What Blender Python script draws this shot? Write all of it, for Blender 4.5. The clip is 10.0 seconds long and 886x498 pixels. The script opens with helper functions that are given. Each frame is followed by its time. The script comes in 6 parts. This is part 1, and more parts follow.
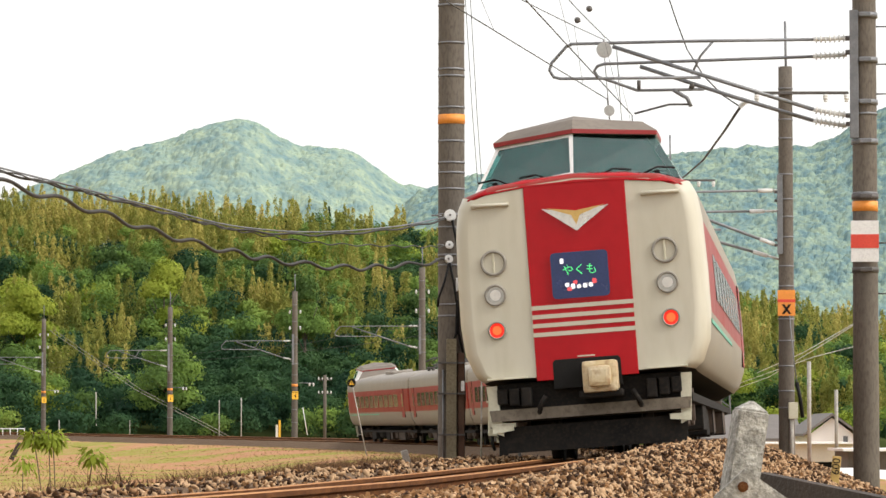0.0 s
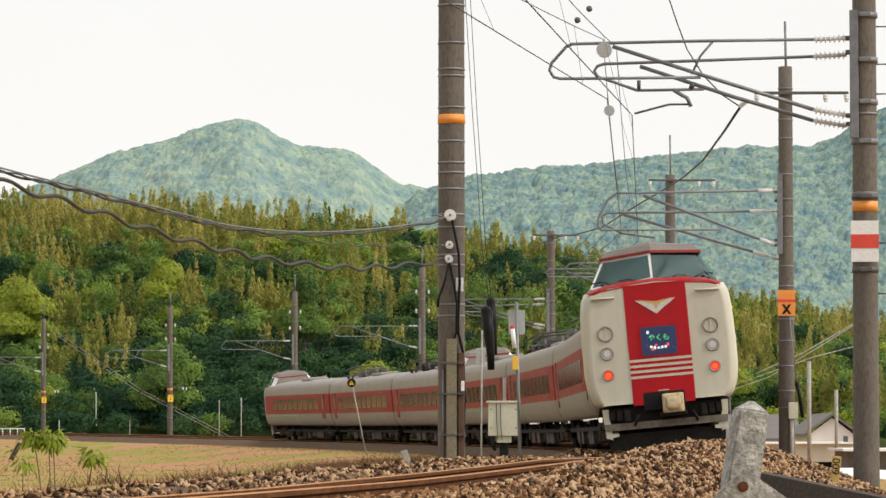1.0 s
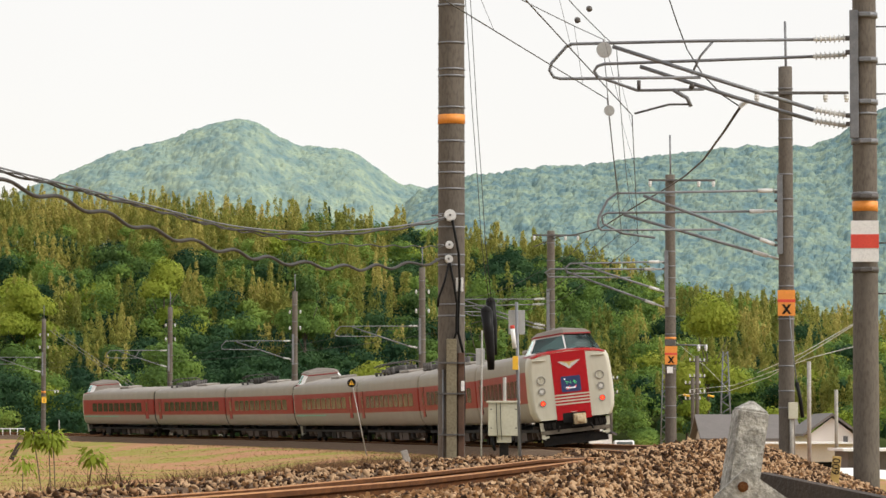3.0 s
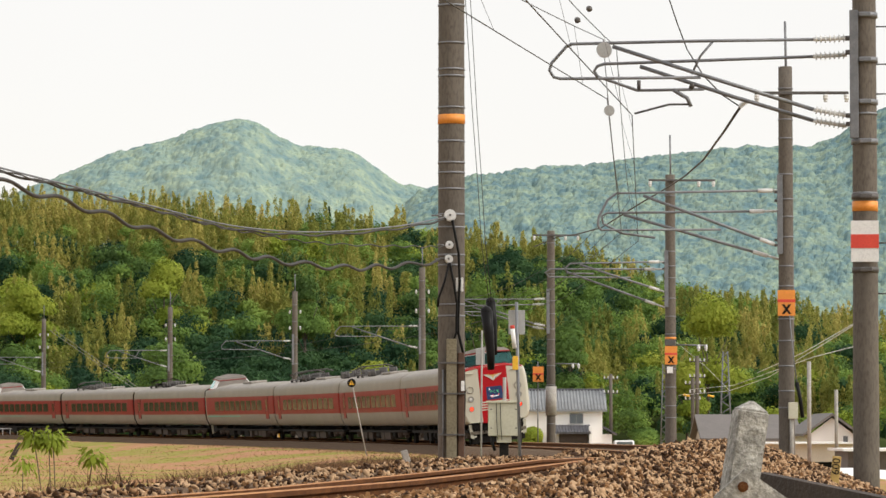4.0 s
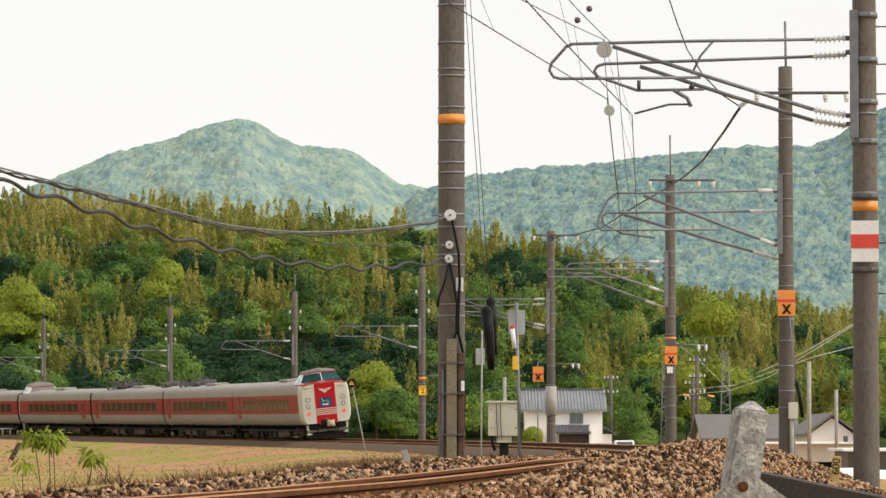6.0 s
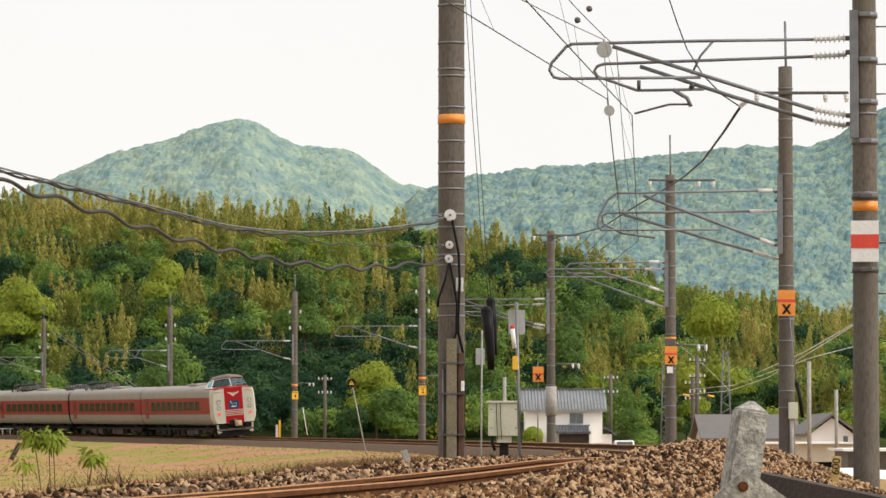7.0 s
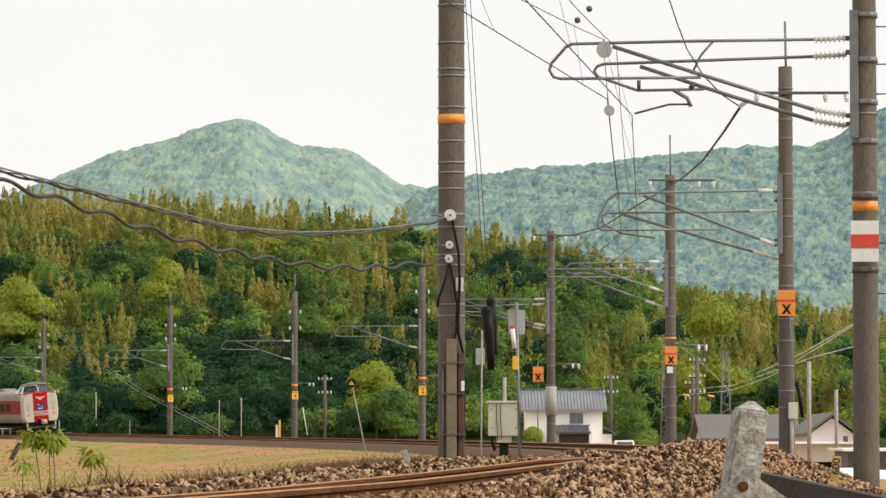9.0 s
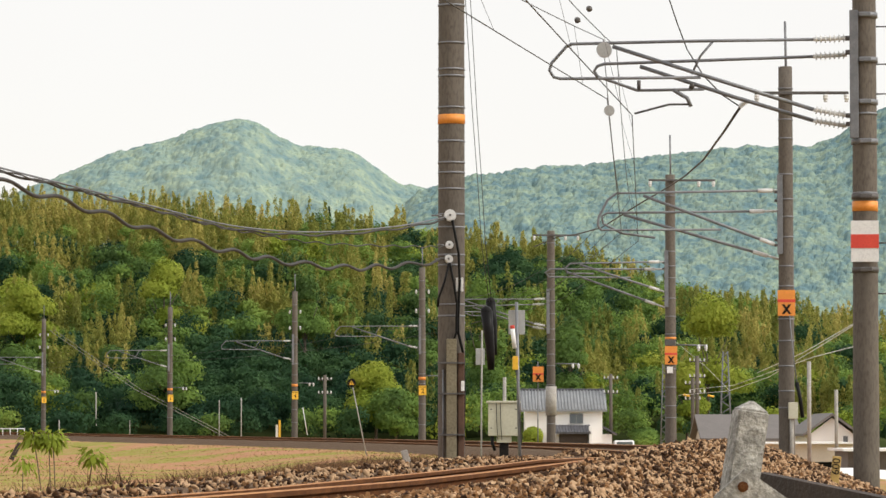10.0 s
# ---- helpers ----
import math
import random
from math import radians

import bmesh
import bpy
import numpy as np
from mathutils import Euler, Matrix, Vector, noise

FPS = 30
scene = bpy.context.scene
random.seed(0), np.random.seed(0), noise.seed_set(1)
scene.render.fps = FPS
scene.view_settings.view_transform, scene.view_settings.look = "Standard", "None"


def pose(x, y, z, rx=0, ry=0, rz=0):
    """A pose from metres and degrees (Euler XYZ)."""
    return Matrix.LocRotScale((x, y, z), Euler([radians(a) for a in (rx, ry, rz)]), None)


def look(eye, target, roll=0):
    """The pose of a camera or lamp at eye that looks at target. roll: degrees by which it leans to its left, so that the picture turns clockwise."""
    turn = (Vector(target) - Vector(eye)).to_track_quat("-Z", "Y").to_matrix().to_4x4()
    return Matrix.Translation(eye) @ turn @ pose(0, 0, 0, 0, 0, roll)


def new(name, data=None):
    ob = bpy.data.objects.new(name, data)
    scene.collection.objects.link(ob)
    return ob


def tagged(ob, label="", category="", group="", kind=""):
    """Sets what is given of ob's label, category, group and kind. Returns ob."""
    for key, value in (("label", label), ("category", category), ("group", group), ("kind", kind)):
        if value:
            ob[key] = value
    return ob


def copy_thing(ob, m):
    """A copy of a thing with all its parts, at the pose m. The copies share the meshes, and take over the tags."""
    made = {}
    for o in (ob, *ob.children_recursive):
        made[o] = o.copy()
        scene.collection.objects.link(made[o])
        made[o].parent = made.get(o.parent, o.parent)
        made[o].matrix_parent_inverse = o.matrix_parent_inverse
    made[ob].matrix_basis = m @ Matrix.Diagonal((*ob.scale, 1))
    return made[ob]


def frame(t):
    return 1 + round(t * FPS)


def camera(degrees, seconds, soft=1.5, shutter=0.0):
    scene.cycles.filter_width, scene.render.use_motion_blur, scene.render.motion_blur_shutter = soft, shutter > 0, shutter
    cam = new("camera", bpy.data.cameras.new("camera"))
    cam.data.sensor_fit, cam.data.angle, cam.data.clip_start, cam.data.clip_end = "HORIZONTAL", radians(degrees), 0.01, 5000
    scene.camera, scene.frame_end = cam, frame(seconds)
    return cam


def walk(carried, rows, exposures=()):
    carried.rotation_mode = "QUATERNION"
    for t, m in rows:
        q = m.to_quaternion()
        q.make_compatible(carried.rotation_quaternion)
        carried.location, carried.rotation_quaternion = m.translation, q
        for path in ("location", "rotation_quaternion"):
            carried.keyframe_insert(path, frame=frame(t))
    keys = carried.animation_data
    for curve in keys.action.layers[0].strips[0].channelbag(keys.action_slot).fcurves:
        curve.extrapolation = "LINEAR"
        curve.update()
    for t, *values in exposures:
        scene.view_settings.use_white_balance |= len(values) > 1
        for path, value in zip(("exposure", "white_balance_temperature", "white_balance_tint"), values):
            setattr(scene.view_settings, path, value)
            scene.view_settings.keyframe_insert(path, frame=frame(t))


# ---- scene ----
cam = camera(13.571, 10.0, soft=1.5)
EYE = Vector((0, 0, 1.2))
AIM = EYE + Vector((0, math.cos(0.0488), math.sin(0.0488)))
walk(cam, [(0.0, look(EYE, AIM)), (10.0, look(EYE, AIM))],
     exposures=[(0.0, 0.28), (0.5, 0.05), (1.0, 0.0), (10.0, 0.0)])

# ---- sky and sun: bright thin overcast, soft light from behind on the right ----
SUN_AT = Vector((88, -32, 78))
SUN_DIR = SUN_AT.normalized()
world = bpy.data.worlds.new("world")
scene.world = world
world.use_nodes = True
wn, wl = world.node_tree.nodes, world.node_tree.links
wn.clear()
sky = wn.new("ShaderNodeTexSky")
sky.sky_type, sky.sun_disc = "NISHITA", False
sky.sun_elevation, sky.sun_rotation = radians(40), radians(110)
w_cloud = wn.new("ShaderNodeTexNoise")
w_cloud.inputs["Scale"].default_value, w_cloud.inputs["Detail"].default_value = 2.2, 5
w_ramp = wn.new("ShaderNodeValToRGB")
w_ramp.color_ramp.elements[0].position, w_ramp.color_ramp.elements[0].color = 0.3, (0.93, 0.89, 0.85, 1)
w_ramp.color_ramp.elements[1].position, w_ramp.color_ramp.elements[1].color = 0.7, (1.0, 0.985, 0.965, 1)
w_sky = wn.new("ShaderNodeBackground")
w_sky.inputs["Strength"].default_value = 0.02
w_over = wn.new("ShaderNodeBackground")
w_add = wn.new("ShaderNodeAddShader")
w_out = wn.new("ShaderNodeOutputWorld")
wl.new(sky.outputs[0], w_sky.inputs["Color"])
wl.new(w_cloud.outputs["Fac"], w_ramp.inputs["Fac"])
wl.new(w_ramp.outputs["Color"], w_over.inputs["Color"])
w_dir = wn.new("ShaderNodeTexCoord")
w_dot = wn.new("ShaderNodeVectorMath")
w_dot.operation = "DOT_PRODUCT"
w_dot.inputs[1].default_value = SUN_DIR
w_pos = wn.new("ShaderNodeMath")
w_pos.operation = "MAXIMUM"
w_pos.inputs[1].default_value = 0.0
w_pow = wn.new("ShaderNodeMath")
w_pow.operation = "POWER"
w_pow.inputs[1].default_value = 10.0
w_str = wn.new("ShaderNodeMath")
w_str.operation = "MULTIPLY_ADD"
w_str.inputs[1].default_value, w_str.inputs[2].default_value = 2.3, 0.945
wl.new(w_dir.outputs["Generated"], w_dot.inputs[0])
wl.new(w_dot.outputs["Value"], w_pos.inputs[0])
wl.new(w_pos.outputs[0], w_pow.inputs[0])
wl.new(w_pow.outputs[0], w_str.inputs[0])
wl.new(w_str.outputs[0], w_over.inputs["Strength"])
wl.new(w_sky.outputs[0], w_add.inputs[0])
wl.new(w_over.outputs[0], w_add.inputs[1])
wl.new(w_add.outputs[0], w_out.inputs["Surface"])
sun = new("sun", bpy.data.lights.new("sun", "SUN"))
sun.data.energy, sun.data.angle, sun.data.color = 1.7, radians(8), (1.0, 0.94, 0.84)
sun.matrix_world = look(SUN_AT, (0, 0, 0))


# ---- materials ----
def material(name, c1, c2, scale=3.0, rough=0.7, bump=0.0, fine=40.0, metal=0.0, c3=None, coat=0.0, vary=0.0, spec=0.5, stretch=(1, 1, 1), sharp=0.18):
    """Two scales of noise mix c1, c2 and a little c3; vary shifts the value from object to object."""
    m = bpy.data.materials.new(name)
    m.use_nodes = True
    nt = m.node_tree
    b = nt.nodes["Principled BSDF"]
    tc = nt.nodes.new("ShaderNodeTexCoord")
    mp = nt.nodes.new("ShaderNodeMapping")
    mp.inputs["Scale"].default_value = stretch
    nt.links.new(tc.outputs["Object"], mp.inputs["Vector"])
    n1 = nt.nodes.new("ShaderNodeTexNoise")
    n1.inputs["Scale"].default_value, n1.inputs["Detail"].default_value, n1.inputs["Roughness"].default_value = scale, 6, 0.6
    n2 = nt.nodes.new("ShaderNodeTexNoise")
    n2.inputs["Scale"].default_value, n2.inputs["Detail"].default_value = fine, 4
    for n in (n1, n2):
        nt.links.new(mp.outputs[0], n.inputs["Vector"])
    r1 = nt.nodes.new("ShaderNodeValToRGB")
    r1.color_ramp.elements[0].position, r1.color_ramp.elements[1].position = 0.5 - sharp, 0.5 + sharp
    r1.color_ramp.elements[0].color, r1.color_ramp.elements[1].color = (*c1, 1), (*c2, 1)
    nt.links.new(n1.outputs["Fac"], r1.inputs["Fac"])
    mx = nt.nodes.new("ShaderNodeMix")
    mx.data_type = "RGBA"
    r2 = nt.nodes.new("ShaderNodeValToRGB")
    r2.color_ramp.elements[0].position, r2.color_ramp.elements[1].position = 0.45, 0.75
    r2.color_ramp.elements[1].color = (0.8, 0.8, 0.8, 1)
    nt.links.new(n2.outputs["Fac"], r2.inputs["Fac"])
    nt.links.new(r2.outputs["Color"], mx.inputs["Factor"])
    nt.links.new(r1.outputs["Color"], mx.inputs["A"])
    mx.inputs["B"].default_value = (*(c3 or [0.75 * (p + q) / 2 for p, q in zip(c1, c2)]), 1)
    col = mx.outputs["Result"]
    if vary:
        oi = nt.nodes.new("ShaderNodeObjectInfo")
        hs = nt.nodes.new("ShaderNodeHueSaturation")
        mr = nt.nodes.new("ShaderNodeMapRange")
        mr.inputs["To Min"].default_value, mr.inputs["To Max"].default_value = 1 - vary, 1 + vary
        nt.links.new(oi.outputs["Random"], mr.inputs["Value"])
        nt.links.new(mr.outputs[0], hs.inputs["Value"])
        nt.links.new(col, hs.inputs["Color"])
        col = hs.outputs["Color"]
    nt.links.new(col, b.inputs["Base Color"])
    rr = nt.nodes.new("ShaderNodeMapRange")
    rr.inputs["To Min"].default_value, rr.inputs["To Max"].default_value = max(0.02, rough - 0.12), min(1, rough + 0.12)
    nt.links.new(n1.outputs["Fac"], rr.inputs["Value"])
    nt.links.new(rr.outputs[0], b.inputs["Roughness"])
    b.inputs["Metallic"].default_value = metal
    b.inputs["Coat Weight"].default_value = coat
    b.inputs["Specular IOR Level"].default_value = spec
    if bump:
        bp = nt.nodes.new("ShaderNodeBump")
        bp.inputs["Strength"].default_value, bp.inputs["Distance"].default_value = bump, 0.02
        nt.links.new(n2.outputs["Fac"], bp.inputs["Height"])
        nt.links.new(bp.outputs[0], b.inputs["Normal"])
    return m


def foliage(name, cols, scale=0.18, trans=0.25, each=0.30):
    """Leaves: colour drifts from crown to crown and from leaf to leaf, with light coming through."""
    m = bpy.data.materials.new(name)
    m.use_nodes = True
    nt = m.node_tree
    b = nt.nodes["Principled BSDF"]
    tc = nt.nodes.new("ShaderNodeTexCoord")
    n1 = nt.nodes.new("ShaderNodeTexNoise")
    n1.inputs["Scale"].default_value, n1.inputs["Detail"].default_value = scale, 3
    nt.links.new(tc.outputs["Object"], n1.inputs["Vector"])
    geo = nt.nodes.new("ShaderNodeNewGeometry")
    ad = nt.nodes.new("ShaderNodeMath")
    ad.operation = "MULTIPLY_ADD"
    ad.inputs[1].default_value = each
    sb = nt.nodes.new("ShaderNodeMath")
    sb.operation = "SUBTRACT"
    sb.inputs[1].default_value = each / 2
    nt.links.new(geo.outputs["Random Per Island"], ad.inputs[0])
    nt.links.new(n1.outputs["Fac"], ad.inputs[2])
    nt.links.new(ad.outputs[0], sb.inputs[0])
    r = nt.nodes.new("ShaderNodeValToRGB")
    e = r.color_ramp.elements
    e[0].position, e[0].color = 0.33, (*cols[0], 1)
    e[1].position, e[1].color = 0.69, (*cols[-1], 1)
    for i, c in enumerate(cols[1:-1]):
        k = e.new(0.33 + 0.36 * (i + 1) / (len(cols) - 1))
        k.color = (*c, 1)
    nt.links.new(sb.outputs[0], r.inputs["Fac"])
    nt.links.new(r.outputs["Color"], b.inputs["Base Color"])
    b.inputs["Roughness"].default_value = 0.65
    b.inputs["Specular IOR Level"].default_value = 0.08
    if trans:
        tr = nt.nodes.new("ShaderNodeBsdfTranslucent")
        mix = nt.nodes.new("ShaderNodeMixShader")
        mix.inputs["Fac"].default_value = trans
        nt.links.new(r.outputs["Color"], tr.inputs["Color"])
        nt.links.new(b.outputs[0], mix.inputs[1])
        nt.links.new(tr.outputs[0], mix.inputs[2])
        nt.links.new(mix.outputs[0], nt.nodes["Material Output"].inputs["Surface"])
    return m


def glow(name, colour, strength):
    m = bpy.data.materials.new(name)
    m.use_nodes = True
    b = m.node_tree.nodes["Principled BSDF"]
    b.inputs["Base Color"].default_value = (*colour, 1)
    b.inputs["Emission Color"].default_value = (*colour, 1)
    b.inputs["Emission Strength"].default_value = strength
    return m


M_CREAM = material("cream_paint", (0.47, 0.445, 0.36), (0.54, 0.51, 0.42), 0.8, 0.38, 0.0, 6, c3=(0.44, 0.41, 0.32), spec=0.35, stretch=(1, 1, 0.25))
# side cream: dirt plus shade put into the colour, darker than the end's cream
M_SIDE = material("shaded_weathered_cream_paint", (0.25, 0.228, 0.185), (0.32, 0.29, 0.238), 1.0, 0.55, 0.03, 14, c3=(0.26, 0.225, 0.17), spec=0.15, stretch=(1, 1, 0.4))
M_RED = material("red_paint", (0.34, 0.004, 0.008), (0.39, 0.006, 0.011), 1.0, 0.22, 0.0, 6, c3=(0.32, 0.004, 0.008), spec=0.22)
# band red is darkened too, for the shade on the car sides
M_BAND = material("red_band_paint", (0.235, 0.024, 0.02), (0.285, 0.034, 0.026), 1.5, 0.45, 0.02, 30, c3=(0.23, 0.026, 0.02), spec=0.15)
M_MAROON = material("maroon_paint", (0.24, 0.018, 0.022), (0.29, 0.025, 0.03), 2, 0.45)
M_ROOF = material("train_roof", (0.25, 0.225, 0.195), (0.36, 0.325, 0.285), 1.5, 0.65, 0.1, 20, c3=(0.22, 0.19, 0.16))
M_PODROOF = material("cab_roof", (0.14, 0.115, 0.095), (0.20, 0.17, 0.14), 2, 0.6, 0.1, 20)
M_WHITE = material("white_trim", (0.74, 0.73, 0.71), (0.82, 0.81, 0.79), 3, 0.4)
M_UNDER = material("underframe", (0.006, 0.006, 0.006), (0.018, 0.016, 0.014), 3, 0.75, 0.2, 30, c3=(0.03, 0.022, 0.016), spec=0.15)
M_BROWN = material("brake_dust", (0.035, 0.022, 0.014), (0.08, 0.05, 0.032), 4, 0.8, 0.2, 30)
M_PANE = material("carriage_glass", (0.03, 0.018, 0.016), (0.055, 0.03, 0.026), 0.8, 0.14, spec=0.28)
M_DUST = material("dusty_beam", (0.10, 0.082, 0.06), (0.19, 0.16, 0.12), 3, 0.8, 0.15, 20, c3=(0.06, 0.045, 0.032))
M_COUPLER = material("rusty_cream_cover", (0.60, 0.52, 0.36), (0.50, 0.38, 0.20), 5, 0.45, 0.05, 12, c3=(0.26, 0.13, 0.05))
M_LENS = material("lamp_glass", (0.35, 0.34, 0.31), (0.5, 0.48, 0.44), 6, 0.15, metal=0.4)
M_CHROME = material("bright_metal", (0.6, 0.58, 0.54), (0.7, 0.68, 0.64), 5, 0.3, metal=0.8)
M_GOLD = material("gold_metal", (0.55, 0.36, 0.11), (0.62, 0.42, 0.15), 5, 0.35, metal=0.5)
M_SIGN = material("sign_blue", (0.012, 0.026, 0.10), (0.02, 0.036, 0.13), 3, 0.25)
M_GREEN = material("green_paint", (0.03, 0.32, 0.2), (0.04, 0.38, 0.24), 3, 0.4)
M_RIM = material("lamp_rim", (0.20, 0.185, 0.16), (0.28, 0.26, 0.22), 6, 0.5)
M_TAIL = glow("tail_lamp", (0.9, 0.02, 0.008), 0.7)
M_TAILC = glow("tail_lamp_core", (1.0, 0.07, 0.015), 1.6)
M_SIGNGREEN = glow("sign_green", (0.08, 0.75, 0.25), 0.35)
M_SIGNWHITE = glow("sign_white", (0.85, 0.85, 0.9), 0.3)
M_SIGNRED = glow("sign_red", (0.75, 0.08, 0.1), 0.3)
M_CONC = material("weathered_concrete", (0.090, 0.076, 0.061), (0.150, 0.127, 0.103), 1.2, 0.85, 0.25, 30, c3=(0.058, 0.047, 0.037), vary=0.10, stretch=(1, 1, 0.35))
M_CONCL = material("pale_concrete", (0.32, 0.30, 0.27), (0.44, 0.42, 0.38), 6, 0.9, 0.5, 45, c3=(0.16, 0.15, 0.13))
M_STEEL = material("galvanised_steel", (0.135, 0.14, 0.15), (0.23, 0.235, 0.245), 4, 0.5, 0.05, 40, metal=0.35)
M_DARKSTEEL = material("weathered_steel", (0.08, 0.075, 0.07), (0.13, 0.12, 0.115), 4, 0.6, 0.1, 40, metal=0.4)
M_WIRE = material("wire", (0.030, 0.027, 0.023), (0.055, 0.049, 0.042), 3, 0.6, metal=0.2)
M_BLACK = material("black_rubber", (0.004, 0.004, 0.004), (0.010, 0.009, 0.009), 4, 0.5, spec=0.15)
M_PORC = material("porcelain", (0.62, 0.62, 0.60), (0.75, 0.75, 0.73), 5, 0.25)
M_DISC = material("grey_porcelain", (0.34, 0.34, 0.33), (0.45, 0.45, 0.44), 5, 0.3)
M_ORANGE = material("orange_band", (0.70, 0.24, 0.03), (0.80, 0.30, 0.05), 4, 0.5)
M_ORED = material("red_plate", (0.62, 0.05, 0.03), (0.70, 0.07, 0.04), 4, 0.5)
M_YELLOW = material("yellow_plate", (0.78, 0.42, 0.02), (0.85, 0.50, 0.04), 4, 0.5)
M_RAILSIDE = material("rusty_rail", (0.075, 0.030, 0.012), (0.16, 0.068, 0.027), 5, 0.8, 0.2, 60, c3=(0.05, 0.02, 0.009), spec=0.05)
M_RAILTOP = material("rail_head", (0.33, 0.145, 0.052), (0.43, 0.22, 0.095), 3, 0.55, 0.02, 60, spec=0.08, stretch=(1, 0.2, 1))
M_STONE = foliage("ballast_stone", [(0.045, 0.023, 0.012), (0.14, 0.068, 0.028), (0.25, 0.128, 0.055), (0.47, 0.31, 0.18)], 0.9, 0.0, 0.85)
M_BED = material("ballast_bed", (0.10, 0.067, 0.044), (0.20, 0.142, 0.10), 14, 0.95, 0.9, 22, c3=(0.055, 0.036, 0.024), spec=0.02)
M_GROUND = material("dry_grass_ground", (0.40, 0.21, 0.125), (0.25, 0.25, 0.06), 0.10, 0.95, 1.0, 2.2, c3=(0.45, 0.28, 0.18), sharp=0.07, spec=0.0)
M_SOIL = material("forest_floor", (0.03, 0.045, 0.016), (0.07, 0.085, 0.03), 0.2, 0.95, 0.5, 3, spec=0.0)
M_MID = foliage("broad_leaves", [(0.075, 0.13, 0.04), (0.125, 0.21, 0.05), (0.19, 0.29, 0.06), (0.28, 0.36, 0.08)], 0.14, 0.35, 0.10)
M_BRIGHT = foliage("young_leaves", [(0.175, 0.24, 0.03), (0.28, 0.335, 0.045), (0.39, 0.42, 0.07)], 0.3, 0.3, 0.12)
# dark green leaves; the lower slope's shade is put into their colour as well
M_DEEP = foliage("dark_shaded_leaves", [(0.016, 0.045, 0.024), (0.034, 0.08, 0.034), (0.064, 0.125, 0.044)], 0.12, 0.3, 0.10)
M_BAMBOO = foliage("bamboo_leaves", [(0.15, 0.18, 0.045), (0.25, 0.265, 0.06), (0.36, 0.34, 0.085), (0.50, 0.42, 0.13)], 0.11, 0.4, 0.14)
M_STRAW = foliage("dry_grass", [(0.27, 0.135, 0.075), (0.38, 0.215, 0.12), (0.48, 0.31, 0.185)], 0.25, 0.1)
M_GRASS = foliage("green_grass", [(0.20, 0.23, 0.035), (0.28, 0.28, 0.05), (0.40, 0.33, 0.11)], 0.25, 0.2)
M_WEED = foliage("withered_weed", [(0.075, 0.042, 0.025), (0.14, 0.08, 0.045), (0.26, 0.15, 0.08)], 1.0, 0.0)
M_LICHEN = material("lichen_concrete", (0.16, 0.15, 0.13), (0.52, 0.50, 0.45), 16, 0.9, 0.6, 55, c3=(0.10, 0.095, 0.08))
M_STAKE = material("yellowed_wood", (0.42, 0.28, 0.08), (0.52, 0.36, 0.12), 8, 0.8, 0.2, 40)
M_MOSS = material("mossy_concrete", (0.16, 0.135, 0.085), (0.24, 0.21, 0.14), 3, 0.9, 0.3, 30, c3=(0.09, 0.075, 0.045))
M_RUST = material("dull_rust", (0.07, 0.035, 0.022), (0.12, 0.065, 0.04), 4, 0.85, 0.2, 40)
M_TIMBER = material("old_timber", (0.035, 0.026, 0.02), (0.07, 0.05, 0.038), 5, 0.85, 0.4, 50, stretch=(0.2, 1, 1))
M_BARK = material("bark", (0.08, 0.06, 0.045), (0.14, 0.11, 0.08), 4, 0.9, 0.5, 20)
M_WALL = material("white_plaster", (0.80, 0.785, 0.76), (0.86, 0.845, 0.82), 0.8, 0.85, 0.05, 20, c3=(0.76, 0.74, 0.70))
M_BEIGE = material("beige_wall", (0.58, 0.50, 0.42), (0.66, 0.57, 0.48), 0.8, 0.85, 0.05, 20)
M_TILE = material("grey_roof_tile", (0.20, 0.21, 0.22), (0.29, 0.30, 0.31), 2, 0.55, 0.2, 12)
M_DTILE = material("dark_roof_tile", (0.075, 0.075, 0.085), (0.12, 0.12, 0.135), 2, 0.6, 0.2, 12)
M_DROOF = material("brown_slate", (0.13, 0.115, 0.105), (0.18, 0.16, 0.15), 2, 0.7, 0.2, 12)
M_DARK = material("dark_recess", (0.008, 0.008, 0.008), (0.018, 0.017, 0.016), 3, 0.75, spec=0.15)
M_CABINET = material("cabinet_paint", (0.50, 0.48, 0.37), (0.58, 0.56, 0.44), 2.5, 0.5, 0.05, 25, c3=(0.44, 0.41, 0.30))
M_WGLASS = material("house_glass", (0.10, 0.12, 0.13), (0.16, 0.18, 0.19), 1, 0.1)


